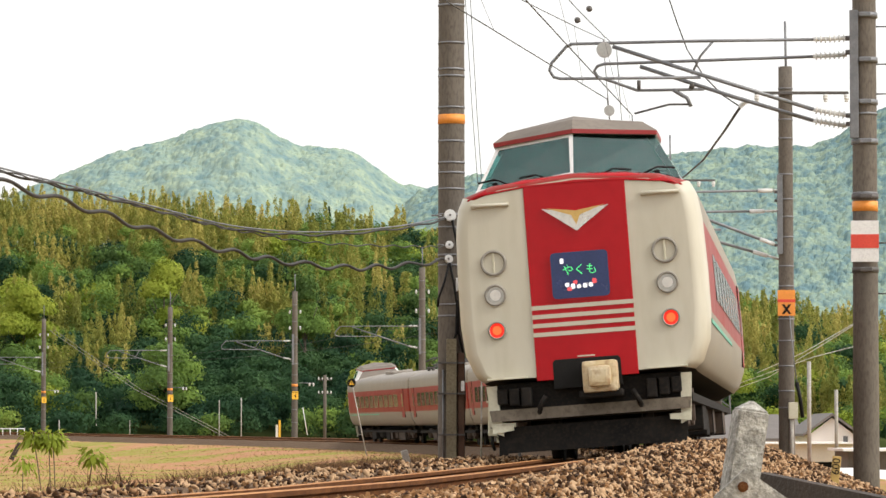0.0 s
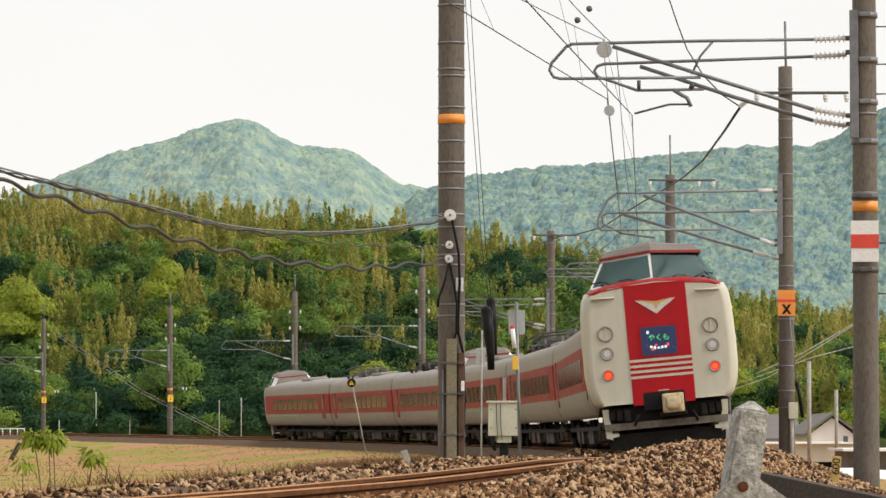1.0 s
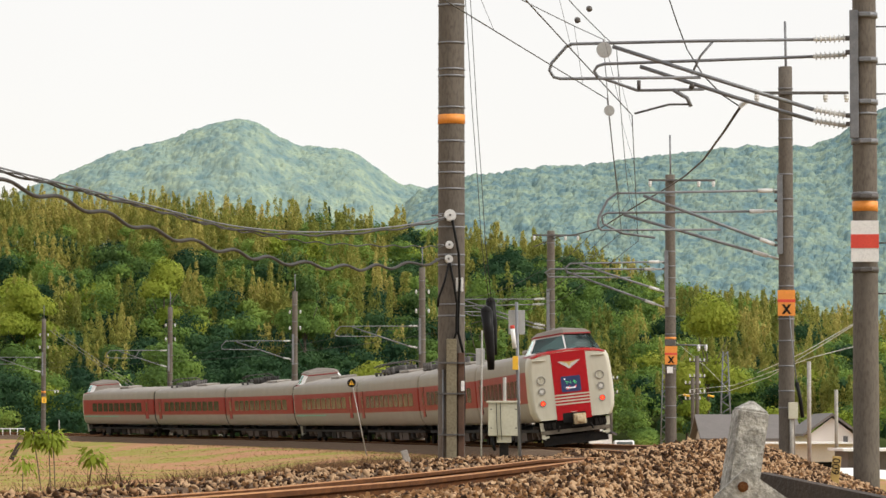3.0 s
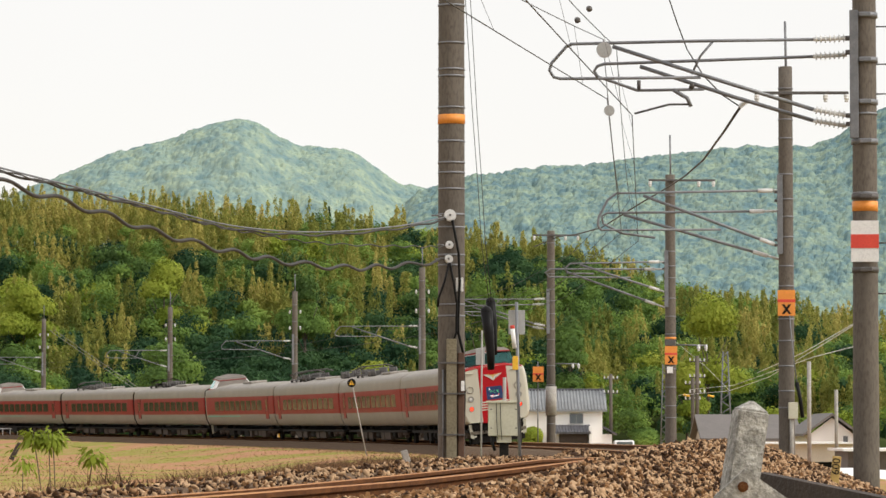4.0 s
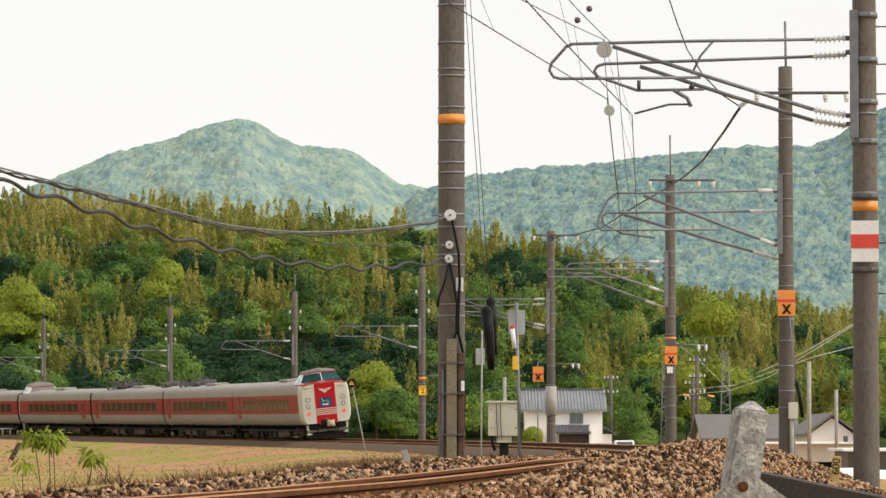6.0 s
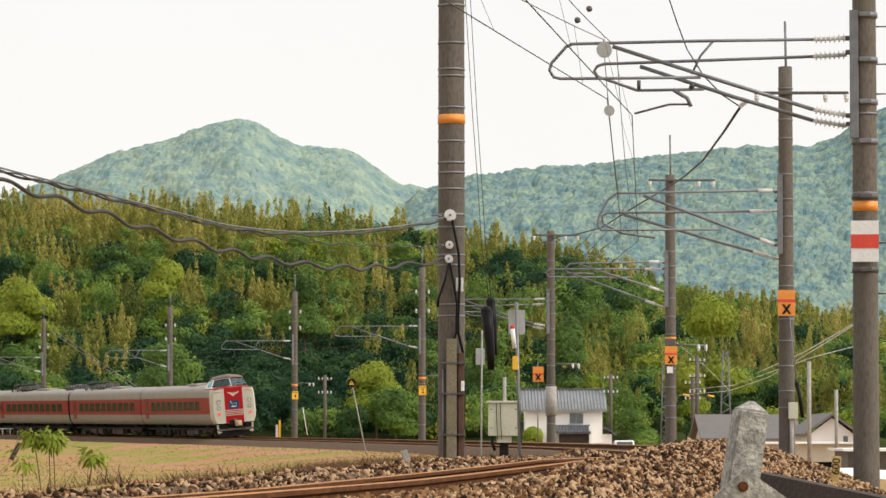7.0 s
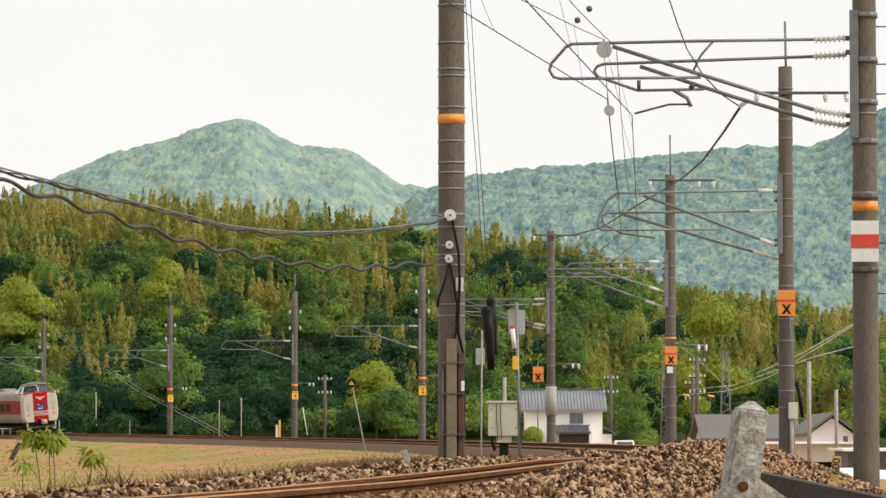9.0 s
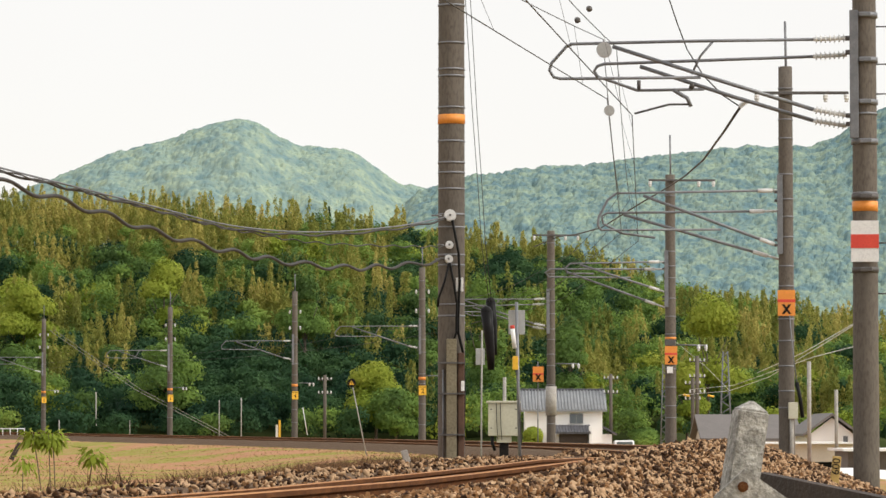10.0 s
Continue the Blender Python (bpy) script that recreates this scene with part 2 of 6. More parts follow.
def windscreen():
    """Thin tinted glass: it lets the dark cab through and mirrors the sky."""
    m = bpy.data.materials.new("windscreen")
    m.use_nodes = True
    nt = m.node_tree
    nt.nodes.remove(nt.nodes["Principled BSDF"])
    clear = nt.nodes.new("ShaderNodeBsdfTransparent")
    clear.inputs["Color"].default_value = (0.30, 0.62, 0.60, 1)
    gloss = nt.nodes.new("ShaderNodeBsdfGlossy")
    gloss.inputs["Color"].default_value = (0.86, 1.0, 0.98, 1)
    gloss.inputs["Roughness"].default_value = 0.10
    lay = nt.nodes.new("ShaderNodeLayerWeight")
    cube = nt.nodes.new("ShaderNodeMath")
    cube.operation = "POWER"
    cube.inputs[1].default_value = 3.0
    fres = nt.nodes.new("ShaderNodeMath")
    fres.operation = "MULTIPLY_ADD"
    fres.inputs[1].default_value, fres.inputs[2].default_value = 1.2, 0.075
    nt.links.new(lay.outputs["Facing"], cube.inputs[0])
    nt.links.new(cube.outputs[0], fres.inputs[0])
    mix = nt.nodes.new("ShaderNodeMixShader")
    nt.links.new(fres.outputs[0], mix.inputs["Fac"])
    nt.links.new(clear.outputs[0], mix.inputs[1])
    nt.links.new(gloss.outputs[0], mix.inputs[2])
    nt.links.new(mix.outputs[0], nt.nodes["Material Output"].inputs["Surface"])
    return m


M_SCREEN = windscreen()


# ---- mesh helpers ----
def mesh_of(name, bm, mats):
    me = bpy.data.meshes.new(name)
    bm.normal_update()
    bm.to_mesh(me)
    bm.free()
    for m in mats if isinstance(mats, (list, tuple)) else [mats]:
        me.materials.append(m)
    return me


def part(name, bm, mat=None, parent=None, label="", m=None):
    """Links a bmesh, or a mesh that is there already, as ONE object under a thing."""
    me = bm if isinstance(bm, bpy.types.Mesh) else mesh_of(name, bm, mat)
    ob = new(name, me)
    if parent:
        ob.parent = parent
    if m is not None:
        ob.matrix_basis = m
    if label:
        ob["label"] = label
    return ob


def empty(name, label, category, m, group="", kind=""):
    ob = new(name)
    ob.empty_display_size = 0.2
    ob.matrix_basis = m
    return tagged(ob, label, category, group, kind)


def box(bm, x0, x1, y0, y1, z0, z1, bev=0.0, mi=0):
    r = bmesh.ops.create_cube(bm, size=1, matrix=Matrix.LocRotScale(((x0 + x1) / 2, (y0 + y1) / 2, (z0 + z1) / 2), None, (abs(x1 - x0), abs(y1 - y0), abs(z1 - z0))))
    vs = r["verts"]
    fs = {f for v in vs for f in v.link_faces}
    for f in fs:
        f.material_index = mi
    if bev:
        es = list({e for v in vs for e in v.link_edges})
        bmesh.ops.bevel(bm, geom=es, offset=bev, segments=2, affect="EDGES", profile=0.6)
    return bm


def tube(bm, pts, r, n=8, mi=0, r2=None, caps=True):
    """A round bar through points, tapering from r to r2."""
    pts = [Vector(p) for p in pts]
    rings = []
    side = None
    for i, p in enumerate(pts):
        d = ((pts[min(i + 1, len(pts) - 1)] - p).normalized() + (p - pts[max(i - 1, 0)]).normalized()).normalized()
        if side is None:
            side = d.orthogonal().normalized()
        side = (side - d * side.dot(d)).normalized()
        up = d.cross(side)
        rr = r if r2 is None else r + (r2 - r) * i / (len(pts) - 1)
        rings.append([bm.verts.new(p + rr * (math.cos(2 * math.pi * k / n) * side + math.sin(2 * math.pi * k / n) * up)) for k in range(n)])
    for a, b in zip(rings, rings[1:]):
        for k in range(n):
            f = bm.faces.new((a[k], a[(k + 1) % n], b[(k + 1) % n], b[k]))
            f.smooth, f.material_index = True, mi
    if caps:
        for ring, flip in ((rings[0], True), (rings[-1], False)):
            f = bm.faces.new(ring[::-1] if flip else ring)
            f.material_index = mi
    return bm


def prism(bm, outline, y0, y1, mi=0):
    """An x-z outline drawn out along y."""
    a = [bm.verts.new((x, y0, z)) for x, z in outline]
    b = [bm.verts.new((x, y1, z)) for x, z in outline]
    n = len(outline)
    fs = [bm.faces.new(a), bm.faces.new(b[::-1])] + [bm.faces.new((a[k], b[k], b[(k + 1) % n], a[(k + 1) % n])) for k in range(n)]
    for f in fs:
        f.material_index = mi
    return bm


def rounded(w, h, r, n=5):
    pts = []
    for cx, cz, a0 in ((w / 2 - r, h / 2 - r, 0), (-w / 2 + r, h / 2 - r, 90), (-w / 2 + r, -h / 2 + r, 180), (w / 2 - r, -h / 2 + r, 270)):
        for i in range(n):
            a = radians(a0 + 90 * i / (n - 1))
            pts.append((cx + r * math.cos(a), cz + r * math.sin(a)))
    return pts


def circle(r, n=24):
    return [(r * math.cos(2 * math.pi * k / n), r * math.sin(2 * math.pi * k / n)) for k in range(n)]


# ---- the line of the track: a left-hand curve of about 500 m radius ----
DS = 0.5
S_AX = np.arange(-80, 560, DS)
KAPPA = np.interp(S_AX, [0, 60, 120, 180, 240, 300], [0.00216, 0.00213, 0.0018, 0.00217, 0.00177, 0.00177])
HEAD = np.cumsum(KAPPA) * DS
HEAD = 0.1222 - (HEAD - np.interp(0, S_AX, HEAD))
TX = np.cumsum(np.sin(HEAD)) * DS
TY = np.cumsum(np.cos(HEAD)) * DS
TX += 1.662 - np.interp(0, S_AX, TX)
TY += 42.63 - np.interp(0, S_AX, TY)
GRADE = np.where(S_AX < 0, np.maximum(-0.287 + 0.0045 * S_AX, -0.365), -0.287 - 0.004 * S_AX + 1.74e-5 * S_AX ** 2)
GRADE = 1.2 + np.where(S_AX > 300, -0.287 - 0.004 * 300 + 1.74e-5 * 90000 + 0.0064 * (S_AX - 300), GRADE)
CANT = np.clip(0.0714 + 0.000745 * np.clip(S_AX, -40, 200) - 3.4e-6 * np.clip(S_AX, -40, 200) ** 2, 0.045, 0.12)


def along(s, table):
    return float(np.interp(s, S_AX, table))


def at(s, u=0.0, h=0.0):
    """The place s metres along the line, u metres to its right, h metres above its rails' level."""
    a = along(s, HEAD)
    return Vector((along(s, TX) + u * math.cos(a), along(s, TY) - u * math.sin(a), along(s, GRADE) + h))


def facing(s, u=0.0, z=None, h=0.0):
    """A pose there, its y along the line and its x to the right; z, where given, is absolute."""
    p = at(s, u, h)
    return Matrix.Translation((p.x, p.y, p.z if z is None else z)) @ Matrix.Rotation(-along(s, HEAD), 4, "Z")



# ---- ground, ballast and rails ----
def smooth(a, b, x):
    t = np.clip((x - a) / (b - a), 0, 1)
    return t * t * (3 - 2 * t)


def track_near(x, y):
    """For arrays of places: metres along the line and to its right."""
    idx = np.arange(0, len(S_AX), 4)
    best = np.full(x.shape, 1e18)
    bi = np.zeros(x.shape, int)
    for i in idx:
        d = (x - TX[i]) ** 2 + (y - TY[i]) ** 2
        m = d < best
        best[m], bi[m] = d[m], i
    h = HEAD[bi]
    dx, dy = x - TX[bi], y - TY[bi]
    return S_AX[bi] + dx * np.sin(h) + dy * np.cos(h), dx * np.cos(h) - dy * np.sin(h)


def lumps(x, y, scale, seed):
    """Cheap smooth noise from a few sine waves."""
    rng = np.random.RandomState(seed)
    v = np.zeros(np.shape(x))
    for k in range(7):
        a, ph, f = rng.uniform(0, 6.28), rng.uniform(0, 6.28), rng.uniform(0.6, 2.2) / scale
        v = v + np.sin((x * math.cos(a) + y * math.sin(a)) * f * 6.28 + ph)
    return v / 7


def ground_z(x, y):
    s, u = track_near(x, y)
    rail = np.interp(s, S_AX, GRADE)
    inner = rail - 0.42 - 0.68 * smooth(-5.5, -13, u) - 0.15 * smooth(-13, -40, u) + 0.12 * lumps(x, y, 9, 3) * smooth(-3.5, -7, u)
    outer = rail - 0.62 - 0.75 * smooth(3.6, 12, u) - 0.5 * smooth(12, 40, u) + 0.08 * lumps(x, y, 12, 5) * smooth(4, 8, u)
    z = np.where(u < 0, inner, outer)
    z = np.where(np.abs(u) < 3.2, rail - 0.62, z)
    near = smooth(24, 10, y)
    return z - near * 0.25 * smooth(2.5, 5, u)


def grid_mesh(name, xs, ys, zf, mat, smooth_faces=True):
    gx, gy = np.meshgrid(xs, ys)
    gz = zf(gx, gy)
    n, m = gx.shape
    v = np.stack([gx, gy, gz], -1).reshape(-1, 3)
    q = np.arange(n * m).reshape(n, m)
    f = np.stack([q[:-1, :-1], q[:-1, 1:], q[1:, 1:], q[1:, :-1]], -1).reshape(-1, 4)
    me = bpy.data.meshes.new(name)
    me.from_pydata(v.tolist(), [], f.tolist())
    me.polygons.foreach_set("use_smooth", [smooth_faces] * len(f))
    me.materials.append(mat)
    return me


def spaced(parts):
    return np.concatenate([np.arange(a, b, d) for a, b, d in parts])


gx_ax = spaced([(-4000, -400, 300), (-400, -80, 12), (-80, -14, 1.5), (-14, 12, 0.5), (12, 60, 2.5), (60, 400, 12), (400, 4001, 300)])
gy_ax = spaced([(-300, -20, 20), (-20, 10, 2.0), (10, 90, 0.7), (90, 330, 2.0), (330, 900, 12), (900, 4800, 300)])
ground = tagged(part("ground", grid_mesh("ground", gx_ax, gy_ax, ground_z, M_GROUND), None), "dry grass bank with green patches along the railway", "ground", kind="structure")


def sweep(name, profile, s0, s1, step, mats, mi=None, closed=True, cant=True):
    """A profile of (u, h) drawn along the line."""
    ss = spaced([(s0, s1 + step / 2, step)])
    bm = bmesh.new()
    rings = []
    for s in ss:
        c, a = along(s, CANT) if cant else 0.0, along(s, HEAD)
        o = at(s)
        rings.append([bm.verts.new((o.x + (u * math.cos(c) - h * math.sin(c)) * math.cos(a), o.y - (u * math.cos(c) - h * math.sin(c)) * math.sin(a), o.z + h * math.cos(c) + u * math.sin(c))) for u, h in profile])
    n = len(profile)
    for a, b in zip(rings, rings[1:]):
        for k in range(n if closed else n - 1):
            f = bm.faces.new((a[k], a[(k + 1) % n], b[(k + 1) % n], b[k]))
            f.material_index = mi[k] if mi else 0
    bmesh.ops.recalc_face_normals(bm, faces=bm.faces)
    return mesh_of(name, bm, mats)


RAIL = [(-0.0625, -0.153), (0.0625, -0.153), (0.0625, -0.141), (0.010, -0.122), (0.009, -0.05), (0.0325, -0.036), (0.0325, -0.008), (0.024, 0.0), (-0.024, 0.0), (-0.0325, -0.008), (-0.0325, -0.036), (-0.009, -0.05), (-0.010, -0.122), (-0.0625, -0.141)]
for gauge, lab in ((0.566, "outer rail of the curve, worn bright head and rusty web"), (-0.566, "inner rail of the curve, worn bright head and rusty web")):
    prof = [(u + gauge, h) for u, h in RAIL]
    mi = [0] * 14
    mi[6] = mi[7] = mi[8] = 1
    tagged(part("rail", sweep("rail", prof, -60, 520, 1.0, [M_RAILSIDE, M_RAILTOP], mi)), lab, "rail", "rails of the track", "structure")


def heap(s):
    """How far the ballast shoulder on the outside of the curve stands above the rail."""
    return -0.10 + 0.17 * smooth(-21, -3, s) - 0.12 * smooth(24, 50, s)


def bed_z(s, u):
    """Height of the ballast over the rails' level, square to the line."""
    c = np.interp(s, S_AX, CANT)
    flat = -0.13 + u * np.sin(c)
    out = (heap(s) + 0.9 * np.sin(c)) - 0.36 * np.clip(u - 1.5, 0, None)
    z = np.where(u > 0.62, flat + (out - flat) * smooth(0.62, 1.15, u), flat)
    top = -0.06 - 0.06 * smooth(4, 30, s) + 0.02 * lumps(s, u, 3, 8)
    inn = flat + (top - flat) * smooth(-0.7, -1.35, u) - 0.42 * np.clip(-1.75 - u, 0, None)
    z = np.where(u < -0.62, inn, z)
    return z + 0.025 * lumps(s, u * 2, 1.6, 9) + 0.015 * lumps(s, u, 0.5, 4)


def bed_mesh():
    ss = spaced([(-60, 60, 0.25), (60, 520, 1.0)])
    us = spaced([(-2.6, 3.61, 0.15)])
    gs, gu = np.meshgrid(ss, us, indexing="ij")
    a = np.interp(gs, S_AX, HEAD)
    x = np.interp(gs, S_AX, TX) + gu * np.cos(a)
    y = np.interp(gs, S_AX, TY) - gu * np.sin(a)
    z = np.interp(gs, S_AX, GRADE) + bed_z(gs, gu)
    n, m = x.shape
    q = np.arange(n * m).reshape(n, m)
    me = bpy.data.meshes.new("ballast_bed")
    me.from_pydata(np.stack([x, y, z], -1).reshape(-1, 3).tolist(), [], np.stack([q[:-1, :-1], q[1:, :-1], q[1:, 1:], q[:-1, 1:]], -1).reshape(-1, 4).tolist())
    me.materials.append(M_BED)
    return me


ballast = tagged(part("ballast_bed", bed_mesh()), "brown crushed-stone ballast bed under the track", "ballast", kind="structure")



# ---- the train ----
SIDE = [(1.22, 0.90), (1.32, 1.00), (1.42, 1.25), (1.453, 1.57), (1.453, 2.05), (1.435, 2.62), (1.42, 2.75), (1.39, 2.95), (1.32, 3.12), (0.98, 3.26), (0.0, 3.36)]
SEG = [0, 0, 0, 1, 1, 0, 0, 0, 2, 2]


def body_shell(y0, y1, nose):
    """Painted shell between two ends; a nose rounds its end at y0."""
    bm = bmesh.new()
    prof = SIDE + [(-x, z) for x, z in SIDE[-2::-1]]
    seg = SEG + SEG[::-1]
    if nose:
        rows = [(0.0, 0.875, 3.23), (0.008, 0.897, 3.235), (0.025, 0.918, 3.245), (0.06, 0.943, 3.26), (0.13, 0.968, 3.27), (0.26, 0.988, 3.28), (0.5, 1.0, 3.28), (1.3, 1.0, 3.29), (2.4, 1.0, 3.36)]
    else:
        rows = [(y0, 0.96, 3.31), (y0 + 0.03, 0.988, 3.345), (y0 + 0.1, 1.0, 3.36)]
    rows += [(y0 + (y1 - y0) * k / 6, 1.0, 3.36) for k in range(1, 6)]
    rows += [(y1 - 0.1, 1.0, 3.36), (y1 - 0.03, 0.988, 3.345), (y1, 0.96, 3.31)]
    rows.sort()
    rings = []
    for y, k, top in rows:
        pts = []
        for x, z in prof:
            zz = min(z, 2.9 + (z - 2.9) * (top - 2.9) / 0.46) if z > 2.9 else z
            if nose and y < 1.0 and z < 0.95:
                zz += 0.02
            if k < 1:
                zz = 1.9 + (zz - 1.9) * (1 - (1 - k) * 0.2)
            pts.append(bm.verts.new((x * k, y, zz)))
        rings.append((y, pts))
    n = len(prof)
    for (ya, a), (yb, b) in zip(rings, rings[1:]):
        for k in range(n - 1):
            f = bm.faces.new((a[k], a[k + 1], b[k + 1], b[k]))
            f.smooth = True
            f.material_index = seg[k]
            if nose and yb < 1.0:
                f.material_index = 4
            if nose and yb < 2.5 and seg[k] == 2:
                f.material_index = 1
        f = bm.faces.new((a[n - 1], a[0], b[0], b[n - 1]))
        f.material_index = 3
    bm.faces.new(rings[0][1][::-1]).material_index = 4 if nose else 3
    bm.faces.new(rings[-1][1]).material_index = 3
    bmesh.ops.recalc_face_normals(bm, faces=bm.faces)
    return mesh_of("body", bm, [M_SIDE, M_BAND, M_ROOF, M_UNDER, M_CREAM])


def side_pane(w, h, mat, t=0.008):
    """A rounded pane that stands in the y-z plane."""
    bm = bmesh.new()
    prism(bm, rounded(w, h, 0.07), -t, t)
    bm.transform(Matrix.Rotation(radians(90), 4, "Z"))
    return mesh_of("window", bm, mat)


PANE_MESH = side_pane(1.32, 0.58, M_PANE)
SLIM_MESH = side_pane(0.62, 0.58, M_PANE)


def bogie_mesh():
    bm = bmesh.new()
    for x in (-0.95, 0.95):
        box(bm, x - 0.06, x + 0.06, -1.5, 1.5, 0.42, 0.6, 0.03)
        box(bm, x - 0.09, x + 0.09, -1.2, -0.85, 0.3, 0.56, 0.03)
        box(bm, x - 0.09, x + 0.09, 0.85, 1.2, 0.3, 0.56, 0.03)
        tube(bm, [(x, 0, 0.35), (x, 0, 0.75)], 0.14, 10)
        tube(bm, [(x, -0.5, 0.3), (x, -0.4, 0.62)], 0.05, 8)
        tube(bm, [(x, 0.5, 0.3), (x, 0.4, 0.62)], 0.05, 8)
    box(bm, -0.9, 0.9, -0.25, 0.25, 0.4, 0.62, 0.02)
    return mesh_of("bogie", bm, M_BROWN)


def wheelset_mesh():
    bm = bmesh.new()
    for x, w in ((-0.566, 1), (0.566, 1)):
        tube(bm, [(x - 0.06, 0, 0.43), (x + 0.06, 0, 0.43)], 0.43, 28)
        fl = x - 0.075 * (1 if x > 0 else -1)
        tube(bm, [(fl - 0.012, 0, 0.43), (fl + 0.012, 0, 0.43)], 0.456, 28)
    tube(bm, [(-0.9, 0, 0.43), (0.9, 0, 0.43)], 0.08, 12)
    return mesh_of("wheelset", bm, M_UNDER)


BOGIE, WHEELSET = bogie_mesh(), wheelset_mesh()


def gear_mesh(y0, y1, seed):
    """Boxes, tanks and pipes under the floor."""
    rng = random.Random(seed)
    bm = bmesh.new()
    box(bm, -1.15, 1.15, y0, y1, 0.56, 0.66)
    y = y0 + 4.6
    while y < y1 - 5.2:
        w = rng.uniform(0.7, 2.0)
        for sx in (-1, 1):
            d = rng.uniform(0.18, 0.28)
            if rng.random() < 0.25:
                tube(bm, [(sx * 0.85, y, 0.42), (sx * 0.85, y + w, 0.42)], 0.17, 12)
            else:
                box(bm, sx * 0.55, sx * rng.uniform(1.02, 1.14), y, y + w, d, 0.6, 0.02, rng.choice((0, 1, 1)))
        y += w + rng.uniform(0.15, 0.6)
    return mesh_of("underfloor_gear", bm, [M_UNDER, M_BROWN])


def pantograph_mesh():
    bm = bmesh.new()
    box(bm, -0.8, 0.8, -0.9, 0.9, 0.12, 0.17, 0.01)
    for x in (-0.7, 0.7):
        for y in (-0.8, 0.8):
            tube(bm, [(x, y, -0.05), (x, y, 0.14)], 0.07, 8)
        tube(bm, [(x * 0.7, -0.8, 0.2), (x * 0.95, 0.9, 0.34), (x * 0.7, -0.5, 0.5)], 0.03, 6)
    for y in (-0.62, -0.38):
        tube(bm, [(-0.95, y, 0.42), (-0.6, y, 0.55), (0.6, y, 0.55), (0.95, y, 0.42)], 0.03, 6)
    box(bm, -0.5, 0.5, -0.4, 0.3, 0.17, 0.3, 0.02)
    return mesh_of("pantograph", bm, M_DARKSTEEL)


def roof_gear_mesh():
    bm = bmesh.new()
    for y in (-0.9, -0.3, 0.35, 0.9):
        for x in (-0.5, 0.1, 0.6):
            tube(bm, [(x, y, -0.05), (x, y, 0.16), (x, y + 0.02, 0.34)], 0.07, 8)
            tube(bm, [(x, y, 0.05), (x, y, 0.10)], 0.11, 8)
    tube(bm, [(-0.5, -0.9, 0.34), (0.1, -0.3, 0.36), (0.6, 0.9, 0.34)], 0.025, 6)
    box(bm, -0.6, -0.1, -0.2, 0.6, 0.0, 0.26, 0.03)
    return mesh_of("roof_insulator_bank", bm, M_DARKSTEEL)


PANTO, ROOFGEAR = pantograph_mesh(), roof_gear_mesh()


